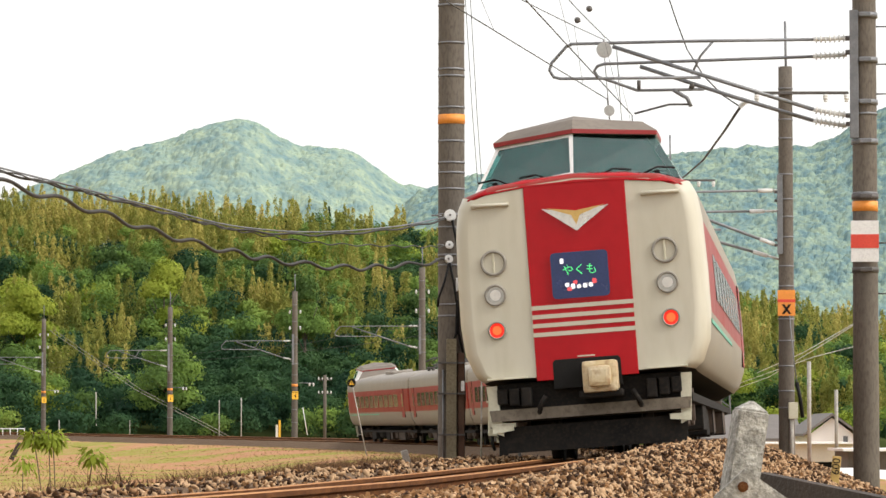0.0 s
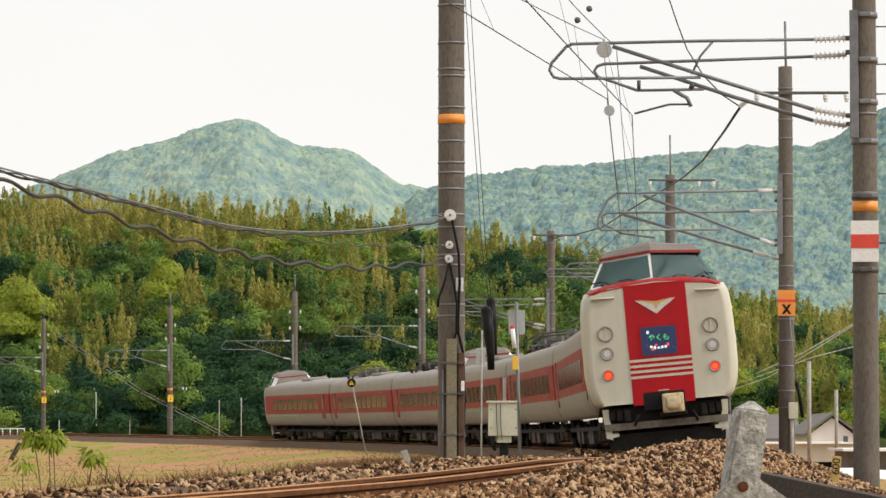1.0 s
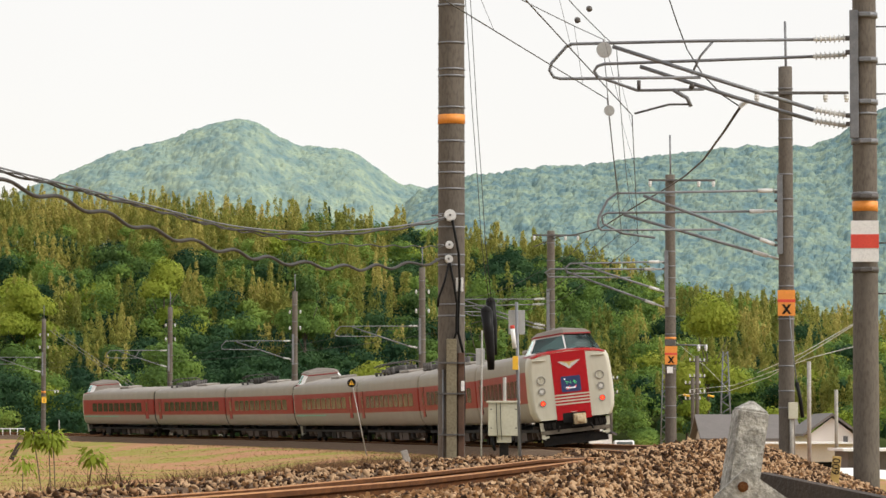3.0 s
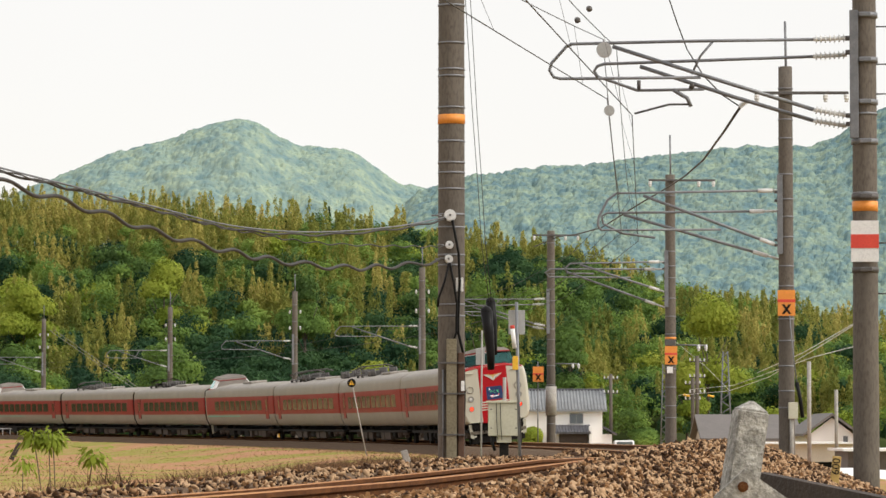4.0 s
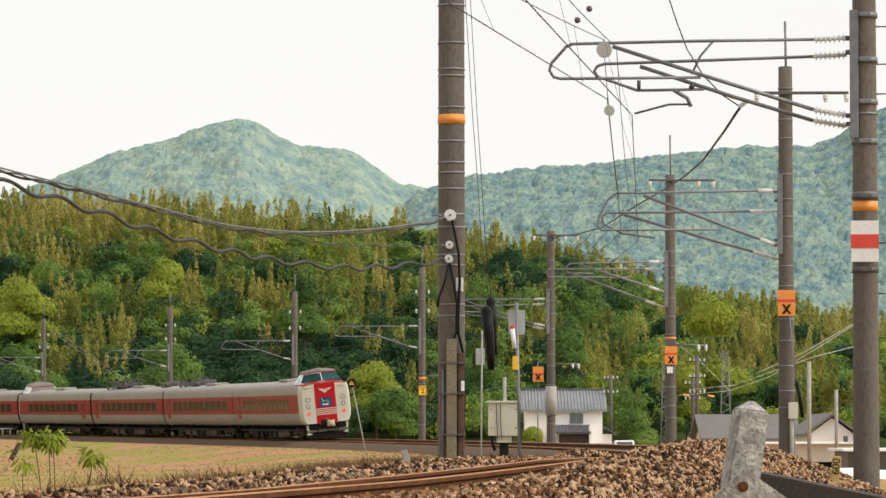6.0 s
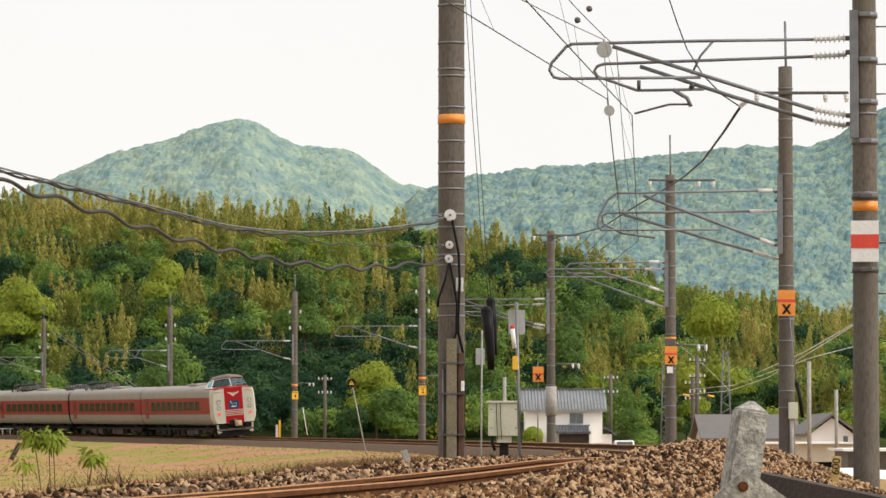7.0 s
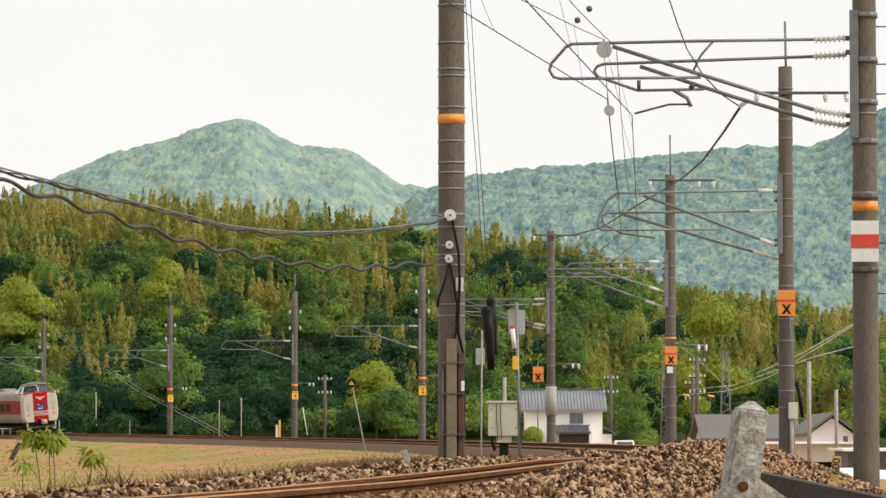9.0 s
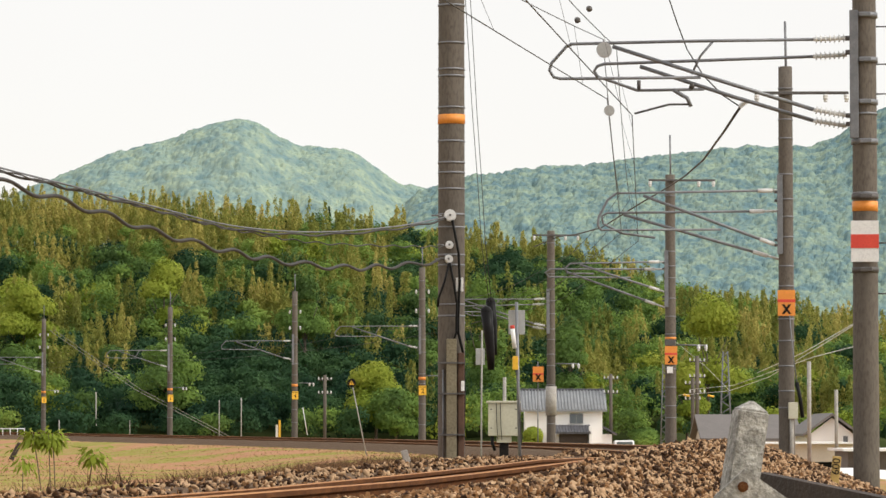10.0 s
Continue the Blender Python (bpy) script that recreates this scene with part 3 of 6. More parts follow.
def cab_pod(parent):
    """The raised cab with its two raked windscreens, white pillars and brown roof."""
    low = [(0.0, 0.18, 3.25), (1.20, 0.80, 3.17), (1.24, 1.95, 3.15), (1.14, 2.8, 3.2)]
    top = [(0.0, 0.64, 3.77), (0.93, 1.06, 3.71), (0.94, 1.9, 3.69), (0.82, 2.4, 3.60)]
    lowp = low + [(-x, y, z) for x, y, z in low[:0:-1]]
    topp = top + [(-x, y, z) for x, y, z in top[:0:-1]]
    bm = bmesh.new()
    a, b = [bm.verts.new(p) for p in lowp], [bm.verts.new(p) for p in topp]
    n = len(a)
    sides = [bm.faces.new((a[k], a[(k + 1) % n], b[(k + 1) % n], b[k])) for k in range(n)]
    sides[3].material_index = 1
    openings = []
    for k in (0, 1, 5, 6):
        bmesh.ops.inset_individual(bm, faces=[sides[k]], thickness=0.07)
        openings.append(("windscreen" if k in (0, 6) else "side_window", [v.co.copy() for v in sides[k].verts]))
    bmesh.ops.delete(bm, geom=[sides[k] for k in (0, 1, 5, 6)], context="FACES_ONLY")
    bmesh.ops.recalc_face_normals(bm, faces=bm.faces)
    shell = part("cab_frame", bm, [M_WHITE, M_PODROOF], parent, "white painted window frame of the raised cab")
    # near-black inner shell, standing in for the shade of the cab behind the glass
    bm = bmesh.new()
    a = [bm.verts.new((x * 0.93, 1.5 + (y - 1.5) * 0.88, z + 0.01)) for x, y, z in lowp]
    b = [bm.verts.new((x * 0.90, 1.5 + (y - 1.5) * 0.84, z - 0.01)) for x, y, z in topp]
    for k in range(n):
        bm.faces.new((a[k], a[(k + 1) % n], b[(k + 1) % n], b[k]))
    bmesh.ops.recalc_face_normals(bm, faces=bm.faces)
    part("cab_shade_shell", bm, M_DARK, parent)
    # roof
    bm = bmesh.new()
    r0 = [bm.verts.new((x * 1.035, y - (0.05 if y < 1.2 else -0.03), z - 0.005)) for x, y, z in topp]
    r1 = [bm.verts.new((x * 1.04, y - (0.055 if y < 1.2 else -0.035), z + 0.045)) for x, y, z in topp]
    r2 = [bm.verts.new((x * 0.86, 1.5 + (y - 1.5) * 0.86, z + 0.17)) for x, y, z in topp]
    r3 = [bm.verts.new((x * 0.45, 1.5 + (y - 1.5) * 0.5, z + 0.235)) for x, y, z in topp]
    for p, q, mi in ((r0, r1, 1), (r1, r2, 0), (r2, r3, 0)):
        for k in range(n):
            f = bm.faces.new((p[k], p[(k + 1) % n], q[(k + 1) % n], q[k]))
            f.material_index, f.smooth = mi, False
    bm.faces.new(r3)
    bm.faces.new(r0[::-1])
    bmesh.ops.recalc_face_normals(bm, faces=bm.faces)
    part("cab_roof", bm, [M_PODROOF, M_MAROON], parent, "grey-brown cab roof with a maroon rim")

    for name, corners in openings:
        bm = bmesh.new()
        bm.faces.new([bm.verts.new(c) for c in corners])
        bmesh.ops.solidify(bm, geom=bm.faces[:], thickness=0.008)
        bmesh.ops.recalc_face_normals(bm, faces=bm.faces)
        part(name, bm, M_SCREEN, shell, "tinted glass")
    for sx in (1, -1):
        # wipers
        for x in (0.45, 0.95):
            bm = bmesh.new()
            y = 0.20 + 0.5 * x
            tube(bm, [(sx * (x - 0.16), y - 0.08, 3.23), (sx * x, y - 0.02, 3.30), (sx * (x + 0.2), y + 0.08, 3.28)], 0.012, 6)
            box(bm, sx * x - 0.03, sx * x + 0.03, y - 0.08, y - 0.02, 3.21, 3.26, 0.005)
            part("wiper", bm, M_BLACK, shell)


def lamp(parent, x, z, r, name, lens, rim=M_CREAM, core=None):
    bm = bmesh.new()
    ring = circle(r, 24)
    inner = circle(r * 0.80, 24)
    a = [bm.verts.new((x + p, 0.015, z + q)) for p, q in ring]
    b = [bm.verts.new((x + p, -0.03, z + q)) for p, q in ring]
    c = [bm.verts.new((x + p, -0.03, z + q)) for p, q in inner]
    d = [bm.verts.new((x + p, 0.012, z + q)) for p, q in inner]
    for p, q in ((a, b), (b, c), (c, d)):
        for k in range(24):
            f = bm.faces.new((p[k], p[(k + 1) % 24], q[(k + 1) % 24], q[k]))
            f.smooth = True
    bmesh.ops.recalc_face_normals(bm, faces=bm.faces)
    body = part(name, bm, rim, parent)
    bm = bmesh.new()
    prism(bm, [(x + p, z + q) for p, q in circle(r * 0.8, 24)], -0.006, 0.004)
    part("lens", bm, lens, body)
    if core:
        bm = bmesh.new()
        prism(bm, [(x + p, z + q) for p, q in circle(r * 0.5, 16)], -0.014, -0.004)
        part("bulb", bm, core, body)
    return body


def face(parent):
    """All that sits on the flat end under the cab."""
    bm = bmesh.new()
    prism(bm, [(-0.585, 0.90), (0.585, 0.90), (0.585, 3.15), (-0.585, 3.15)], -0.012, 0.02)
    bmesh.ops.bevel(bm, geom=[e for e in bm.edges], offset=0.006, segments=1, affect="EDGES")
    part("red_panel", bm, M_RED, parent, "glossy red centre panel")
    bm = bmesh.new()
    lo = [(1.335, 0.45, 3.00), (1.305, 0.17, 3.01), (1.235, 0.02, 3.035), (1.10, -0.012, 3.08), (0.6, -0.017, 3.135), (0, -0.021, 3.15)]
    hi = [(1.27, 0.58, 3.085), (1.23, 0.34, 3.09), (1.14, 0.15, 3.115), (1.0, 0.09, 3.155), (0.6, 0.07, 3.215), (0, 0.05, 3.24)]
    bk = [(1.22, 0.98, 3.15), (1.18, 0.88, 3.16), (1.1, 0.78, 3.18), (0.95, 0.62, 3.21), (0.6, 0.45, 3.26), (0, 0.35, 3.285)]
    lo, hi, bk = [r + [(-x, y, z) for x, y, z in r[-2::-1]] for r in (lo, hi, bk)]
    rows = [[bm.verts.new(p) for p in r] for r in (lo, hi, bk)]
    for p, q in zip(rows, rows[1:]):
        for k in range(10):
            bm.faces.new((p[k], p[k + 1], q[k + 1], q[k])).smooth = True
    bmesh.ops.recalc_face_normals(bm, faces=bm.faces)
    bmesh.ops.solidify(bm, geom=bm.faces[:], thickness=0.015)
    part("red_brow", bm, M_RED, parent, "red band under the windscreens")
    for i, z in enumerate((1.735, 1.632, 1.530, 1.427)):
        bm = bmesh.new()
        prism(bm, [(-0.59, z - 0.024), (0.59, z - 0.024), (0.59, z + 0.024), (-0.59, z + 0.024)], -0.018, 0.0)
        part("cream_stripe", bm, M_CREAM, parent)
    # winged emblem
    bm = bmesh.new()
    prism(bm, [(0, 2.59), (0.385, 2.865), (0.0, 2.80), (-0.385, 2.865)], -0.035, -0.01)
    part("emblem", bm, M_CHROME, parent, "winged silver and gold emblem")
    bm = bmesh.new()
    prism(bm, [(0, 2.66), (0.05, 2.77), (0.33, 2.868), (0, 2.82), (-0.33, 2.868), (-0.05, 2.77)], -0.042, -0.02)
    part("emblem_inlay", bm, M_GOLD, parent)
    # destination sign
    bm = bmesh.new()
    prism(bm, [(x, z + 2.085) for x, z in rounded(0.72, 0.585, 0.07)], -0.028, 0.0)
    frame_ob = part("sign_frame", bm, M_RED, parent, "red surround of the destination sign")
    bm = bmesh.new()
    prism(bm, [(x, z + 2.085) for x, z in rounded(0.66, 0.53, 0.05)], -0.036, -0.004)
    sign = part("sign_panel", bm, M_SIGN, frame_ob, "dark blue illuminated train-name sign")
    cur = bpy.data.curves.new("sign_text", "FONT")
    cur.body, cur.size, cur.align_x, cur.align_y, cur.extrude = "\u3084\u304f\u3082", 0.135, "CENTER", "CENTER", 0.002
    cur.materials.append(M_SIGNGREEN)
    tob = part_text("train_name", cur, frame_ob)
    tob.matrix_basis = pose(0.0, -0.042, 2.135, 90, 0, 0)
    for x, z, w, h, m in ((-0.2, 2.25, 0.045, 0.065, M_SIGNWHITE), (-0.155, 1.975, 0.05, 0.05, M_SIGNWHITE), (-0.09, 1.955, 0.05, 0.06, M_SIGNWHITE), (-0.02, 1.95, 0.05, 0.045, M_SIGNWHITE),
                          (0.05, 1.955, 0.05, 0.055, M_SIGNWHITE), (0.115, 1.96, 0.05, 0.05, M_SIGNWHITE), (-0.13, 1.925, 0.06, 0.04, M_SIGNRED), (-0.06, 2.0, 0.05, 0.04, M_SIGNRED), (0.16, 2.0, 0.05, 0.06, M_SIGNRED)):
        bm = bmesh.new()
        prism(bm, [(x + p, z + q) for p, q in rounded(w, h, 0.015, 3)], -0.042, -0.03)
        part("sign_mark", bm, m, frame_ob)
    for sx in (-1, 1):
        plug = lamp(parent, sx * 0.985, 2.29, 0.15, "headlamp_cover", M_CREAM, M_RIM)
        bm = bmesh.new()
        box(bm, sx * 0.985 - 0.012, sx * 0.985 + 0.012, -0.02, 0, 2.17, 2.41, 0.004)
        part("rib", bm, M_CABINET, plug)
        lamp(parent, sx * 0.99, 1.92, 0.125, "headlamp", M_LENS, M_RIM, M_CHROME)
        lamp(parent, sx * 1.0, 1.515, 0.105, "tail_lamp", M_TAIL, M_RIM, M_TAILC)
        bm = bmesh.new()
        tube(bm, [(sx * 0.98 - 0.21, -0.05, 2.955), (sx * 0.98 + 0.21, -0.05, 2.955)], 0.018, 8)
        box(bm, sx * 0.98 - 0.22, sx * 0.98 + 0.22, -0.03, 0.02, 2.93, 2.98, 0.008)
        box(bm, sx * 0.98 - 0.2, sx * 0.98 - 0.17, -0.06, 0.0, 2.935, 2.975)
        box(bm, sx * 0.98 + 0.17, sx * 0.98 + 0.2, -0.06, 0.0, 2.935, 2.975)
        part("handrail", bm, M_CREAM, parent)
        bm = bmesh.new()
        box(bm, sx * 0.92 - 0.23, sx * 0.92 + 0.23, -0.1, 0.02, 0.945, 0.965, 0.004)
        part("footstep", bm, M_CABINET, parent)
        # bracket down to the plough and the side of the plough
        bm = bmesh.new()
        prism(bm, [(sx * 1.06, 0.88), (sx * 1.18, 0.88), (sx * 1.14, 0.35), (sx * 1.02, 0.30)], 0.08, 0.16)
        prism(bm, [(sx * 1.14, 0.42), (sx * 1.14, 0.33), (sx * 0.9, 0.36), (sx * 0.9, 0.42)], 0.06, 0.14)
        bmesh.ops.recalc_face_normals(bm, faces=bm.faces)
        part("plough_bracket", bm, M_CABINET, parent)
        bm = bmesh.new()
        for i, x in enumerate((0.72, 0.86, 1.0)):
            box(bm, sx * x - 0.06, sx * x + 0.06, -0.02 + 0.03 * i, 0.3, 0.62 + 0.02 * i, 0.84, 0.02)
        tube(bm, [(sx * 0.5, -0.02, 0.72), (sx * 0.56, -0.06, 0.62), (sx * 0.6, 0.1, 0.5)], 0.03, 8)
        part("jumper_box", bm, M_UNDER, parent)
    # coupler with its cover; a near-black slab stands in for the opening's shade
    bm = bmesh.new()
    prism(bm, [(-0.39, 0.80), (0.39, 0.80), (0.39, 1.10), (0.36, 1.13), (-0.36, 1.13), (-0.39, 1.10)], -0.016, 0.2)
    part("opening_shade_slab", bm, M_DARK, parent)
    bm = bmesh.new()
    box(bm, 0.155 - 0.20, 0.155 + 0.20, -0.32, 0.1, 0.72, 1.08, 0.04)
    box(bm, 0.155 - 0.13, 0.155 + 0.13, -0.46, -0.28, 0.78, 1.02, 0.05)
    part("coupler_cover", bm, M_COUPLER, parent, "cream coupler cover")
    bm = bmesh.new()
    box(bm, -0.1, 0.4, -0.25, 0.3, 0.66, 0.75, 0.03)
    # full-width dark block added for the shade under the face
    box(bm, -1.06, 1.06, 0.14, 1.2, 0.46, 0.90, 0.02)
    part("coupler_and_shade_block", bm, M_UNDER, parent)
    bm = bmesh.new()
    prism(bm, [(-1.14, 0.47), (1.14, 0.47), (1.16, 0.60), (-1.16, 0.60)], 0.03, 0.12)
    part("plough_beam", bm, M_DUST, parent, "dusty grey-brown cross beam")
    bm = bmesh.new()
    prism(bm, [(-1.08, 0.10), (1.08, 0.10), (1.10, 0.40), (-1.10, 0.40)], 0.18, 0.24)
    part("plough", bm, M_UNDER, parent, "black snow plough")
    bm = bmesh.new()
    prism(bm, [(-0.1, 1.145), (0.1, 1.145), (0.1, 1.16), (-0.1, 1.16)], -0.02, 0)
    part("nameplate", bm, M_CREAM, parent)


def part_text(name, cur, parent):
    """Turns a text into a mesh part."""
    tmp = bpy.data.objects.new(name, cur)
    scene.collection.objects.link(tmp)
    dg = bpy.context.evaluated_depsgraph_get()
    me = bpy.data.meshes.new_from_object(tmp.evaluated_get(dg))
    bpy.data.objects.remove(tmp)
    return part(name, me, None, parent)


def side_parts(root, y0, y1, count, door):
    """Windows on both sides and a door with its frame."""
    xw = 1.45
    for sx in (-1, 1):
        span = (y1 - y0) / count
        for k in range(count):
            part("window", PANE_MESH, None, root, m=pose(sx * xw, y0 + span * (k + 0.5), 2.09, 0, -sx * 1.8, 0))
        for yd in door:
            bm = bmesh.new()
            box(bm, sx * 1.45 - 0.012, sx * 1.45 + 0.012, yd - 0.42, yd + 0.42, 1.3, 2.62, 0.01)
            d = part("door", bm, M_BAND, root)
            bm = bmesh.new()
            box(bm, sx * 1.455 - 0.014, sx * 1.455 + 0.014, yd - 0.2, yd + 0.2, 1.8, 2.4, 0.01)
            part("door_window", bm, M_PANE, d)
            for q in (-0.45, 0.45):
                bm = bmesh.new()
                box(bm, sx * 1.447 - 0.01, sx * 1.447 + 0.01, yd + q - 0.025, yd + q + 0.025, 1.3, 2.63)
                part("door_gap", bm, M_DARK, d)
        bm = bmesh.new()
        box(bm, sx * 1.40 - 0.012, sx * 1.40 + 0.012, y0 - 1.0, y1 + 1.0, 2.80, 2.815)
        part("rain_strip", bm, M_ROOF, root)


def running_gear(root, length, seed):
    for yb in (3.4, length - 3.6):
        b = part("bogie", BOGIE, None, root, m=pose(0, yb, 0))
        for q in (-1.05, 1.05):
            part("wheelset", WHEELSET, None, b, m=pose(0, q, 0))
    part("underfloor_gear", gear_mesh(0.9, length - 0.4, seed), None, root)


def bellows(root, y):
    bm = bmesh.new()
    # bellows drawn nearly body-wide so the gap between cars looks dark with shade
    for k in range(6):
        box(bm, -1.27, 1.27, y + k * 0.085, y + k * 0.085 + 0.06, 1.0, 3.12, 0.02)
    part("gangway_bellows", bm, M_BLACK, root)


CAB_LEN, MID_LEN, PITCH_0, PITCH = 20.95, 20.8, 21.25, 21.3


def cab_car():
    root = empty("cab_car", "cream express railcar with red window band and raised cab end", "train car", Matrix(), "cars of the express train")
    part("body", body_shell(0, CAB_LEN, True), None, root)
    cab_pod(root)
    face(root)
    side_parts(root, 3.2, 17.8, 9, (19.1,))
    running_gear(root, CAB_LEN, 5)
    for sx in (-1, 1):
        bm = bmesh.new()
        box(bm, sx * 1.44 - 0.012, sx * 1.44 + 0.012, 0.62, 11.0, 1.44, 1.49)
        if sx > 0:
            part("green_line", bm, M_GREEN, root)
        else:
            bm.free()
    bm = bmesh.new()
    box(bm, -0.5, 0.5, 8, 10.5, 3.33, 3.47, 0.05)
    part("roof_unit", bm, M_ROOF, root)
    bellows(root, CAB_LEN - 0.08)
    return root


def mid_car():
    root = empty("middle_car", "cream express railcar with red window band", "train car", Matrix(), "cars of the express train")
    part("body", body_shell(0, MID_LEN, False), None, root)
    side_parts(root, 1.4, 17.8, 10, (19.1,))
    running_gear(root, MID_LEN, 8)
    bellows(root, MID_LEN - 0.02)
    bm = bmesh.new()
    box(bm, -0.45, 0.45, 9, 12, 3.33, 3.45, 0.05)
    part("roof_unit", bm, M_ROOF, root)
    return root


# the rear unit has four cars, the front unit three; the last car of each unit's end carries a cab
first = cab_car()
mid = mid_car()
CARS = [(first, 0.0, CAB_LEN, False)]
offset = PITCH_0
for i in range(1, 7):
    if i in (3, 6):
        car = copy_thing(first, Matrix())
        CARS.append((car, offset, CAB_LEN, True))
        offset += PITCH_0 + 0.1
    else:
        car = mid if i == 1 else copy_thing(mid, Matrix())
        CARS.append((car, offset, MID_LEN, False))
        offset += PITCH
        if i in (1, 4):
            part("pantograph", PANTO, None, car, m=pose(0, 17.5, 3.29))
            part("roof_insulator_bank", ROOFGEAR, None, car, m=pose(0, 14.6, 3.33))
        if i == 2:
            part("pantograph", PANTO, None, car, m=pose(0, 14.5, 3.33))
            part("roof_insulator_bank", ROOFGEAR, None, car, m=pose(0, 2.4, 3.33))


def car_pose(s, length, turned):
    """The car whose hind end is s metres along the line, its bogies on the rails."""
    a, b = at(s + 3.4), at(s + length - 3.6)
    d = (b - a).normalized()
    yaw = math.atan2(-d.x, d.y)
    roll = -along(s + 3.4, CANT)
    o = a - d * 3.4
    m = Matrix.Translation(o) @ Matrix.Rotation(yaw, 4, "Z") @ Matrix.Rotation(math.asin(d.z), 4, "X") @ Matrix.Rotation(roll, 4, "Y")
    if turned:
        m = m @ Matrix.Translation((0, length, 0)) @ Matrix.Rotation(math.pi, 4, "Z")
    return m



# ---- hills and woods ----
def crown_domes(x, y, cell, seed, height):
    """Rounded tree tops side by side, as on a wooded slope far off."""
    rng = np.random.RandomState(seed)
    jx, jy, jr = rng.rand(64, 64), rng.rand(64, 64), rng.rand(64, 64)
    out = np.zeros(x.shape)
    cx, cy = np.floor(x / cell).astype(int), np.floor(y / cell).astype(int)
    for dx in (-1, 0, 1):
        for dy in (-1, 0, 1):
            i, j = (cx + dx) % 64, (cy + dy) % 64
            px, py = (cx + dx + jx[i, j]) * cell, (cy + dy + jy[i, j]) * cell
            r = cell * (0.55 + 0.45 * jr[i, j])
            d2 = (x - px) ** 2 + (y - py) ** 2
            out = np.maximum(out, height * (0.5 + 0.7 * jr[i, j]) * np.sqrt(np.clip(1 - d2 / r ** 2, 0, 1)))
    return out


def bell(x, c, w):
    return np.exp(-((x - c) / w) ** 2)


def ridge_line(x, first, gap, width, heights):
    """A skyline as the sum of evenly spaced swells."""
    return sum(h * bell(x, first + gap * k, width) for k, h in enumerate(heights))


def peak_z(x, y):
    ridge = 124.4 + ridge_line(x, -330, 24.3, 24, (20, 24.7, 30.5, 35.3, 43.8, 44.3, 49.2, 55.4, 58.2, 43.5, 43, 46.4, 27.5, 27.6, 27.6, 27)) + 1.5 * lumps(x, x * 0, 24, 2)
    front = 1 - np.clip((2640 - y) / 210, 0, 1) ** 1.2 * 0.62
    gully = 8 * lumps(x, y, 75, 21) * smooth(2640, 2540, y)
    return ridge * front + gully + crown_domes(x, y, 6.8, 11, 1.8) + crown_domes(x, y, 3.9, 18, 1.5) + crown_domes(x, y, 2.2, 19, 1.1) - 2.2


def range_z(x, y):
    ridge = 86.2 + ridge_line(x, -24, 24, 22, (22, 28, 30.1, 32.4, 32.5, 34.3, 36.6, 37.8, 39.9, 36.8, 44.6, 55, 60, 60)) + 1.2 * lumps(x, x * 0, 20, 6)
    front = 1 - np.clip((1960 - y) / 260, 0, 1) ** 1.15 * 0.78
    gully = 5 * lumps(x, y, 80, 23) * smooth(1960, 1850, y)
    return ridge * front + gully + crown_domes(x, y, 5.3, 14, 1.6) + crown_domes(x, y, 2.9, 17, 1.7) + crown_domes(x, y, 1.7, 12, 1.2) - 1.9


# distance haze and the crowns' light and dark are put into these base colours
M_PEAK = material("haze_tinted_woods", (0.155, 0.24, 0.25), (0.32, 0.39, 0.285), 0.075, 0.95, 0.0, 0.36, c3=(0.165, 0.26, 0.255), sharp=0.14, spec=0.05)
M_RANGE = material("haze_tinted_ridge_woods", (0.12, 0.20, 0.22), (0.275, 0.35, 0.26), 0.12, 0.95, 0.0, 0.5, c3=(0.12, 0.20, 0.225), sharp=0.13, spec=0.05)
tagged(part("backdrop_peak", grid_mesh("backdrop_peak", spaced([(-330, 60, 1.05)]), spaced([(2470, 2690, 1.25)]), peak_z, M_PEAK, False)), "wooded mountain with a rounded summit, distance haze put into its blue-green colour", "mountain", kind="structure")
tagged(part("backdrop_range", grid_mesh("backdrop_range", spaced([(-20, 280, 0.85)]), spaced([(1720, 2000, 1.15)]), range_z, M_RANGE, False)), "wooded ridge behind the hill, distance haze put into its blue-green colour", "mountain", kind="structure")


def hill_top(x):
    return np.interp(x, [-160, -60, -35, -20, -5, 0, 4, 7, 16, 25, 37, 48, 80, 200], [17, 22, 20.6, 20.3, 18.8, 18.6, 16.6, 17.6, 15.6, 12.3, 10, 7.2, 5, 3])


def hill_z(x, y):
    rise = smooth(318, 402, y) * 0.75 + 0.25 * np.clip((y - 318) / 84, 0, 1)
    return 0.2 + hill_top(x) * rise - smooth(410, 520, y) * 6 - 2.2 * smooth(321, 313, y)


tagged(part("hill", grid_mesh("hill", spaced([(-260, 261, 4)]), spaced([(312, 700, 4)]), hill_z, M_SOIL)), "wooded hillside behind the railway", "hill", kind="structure")


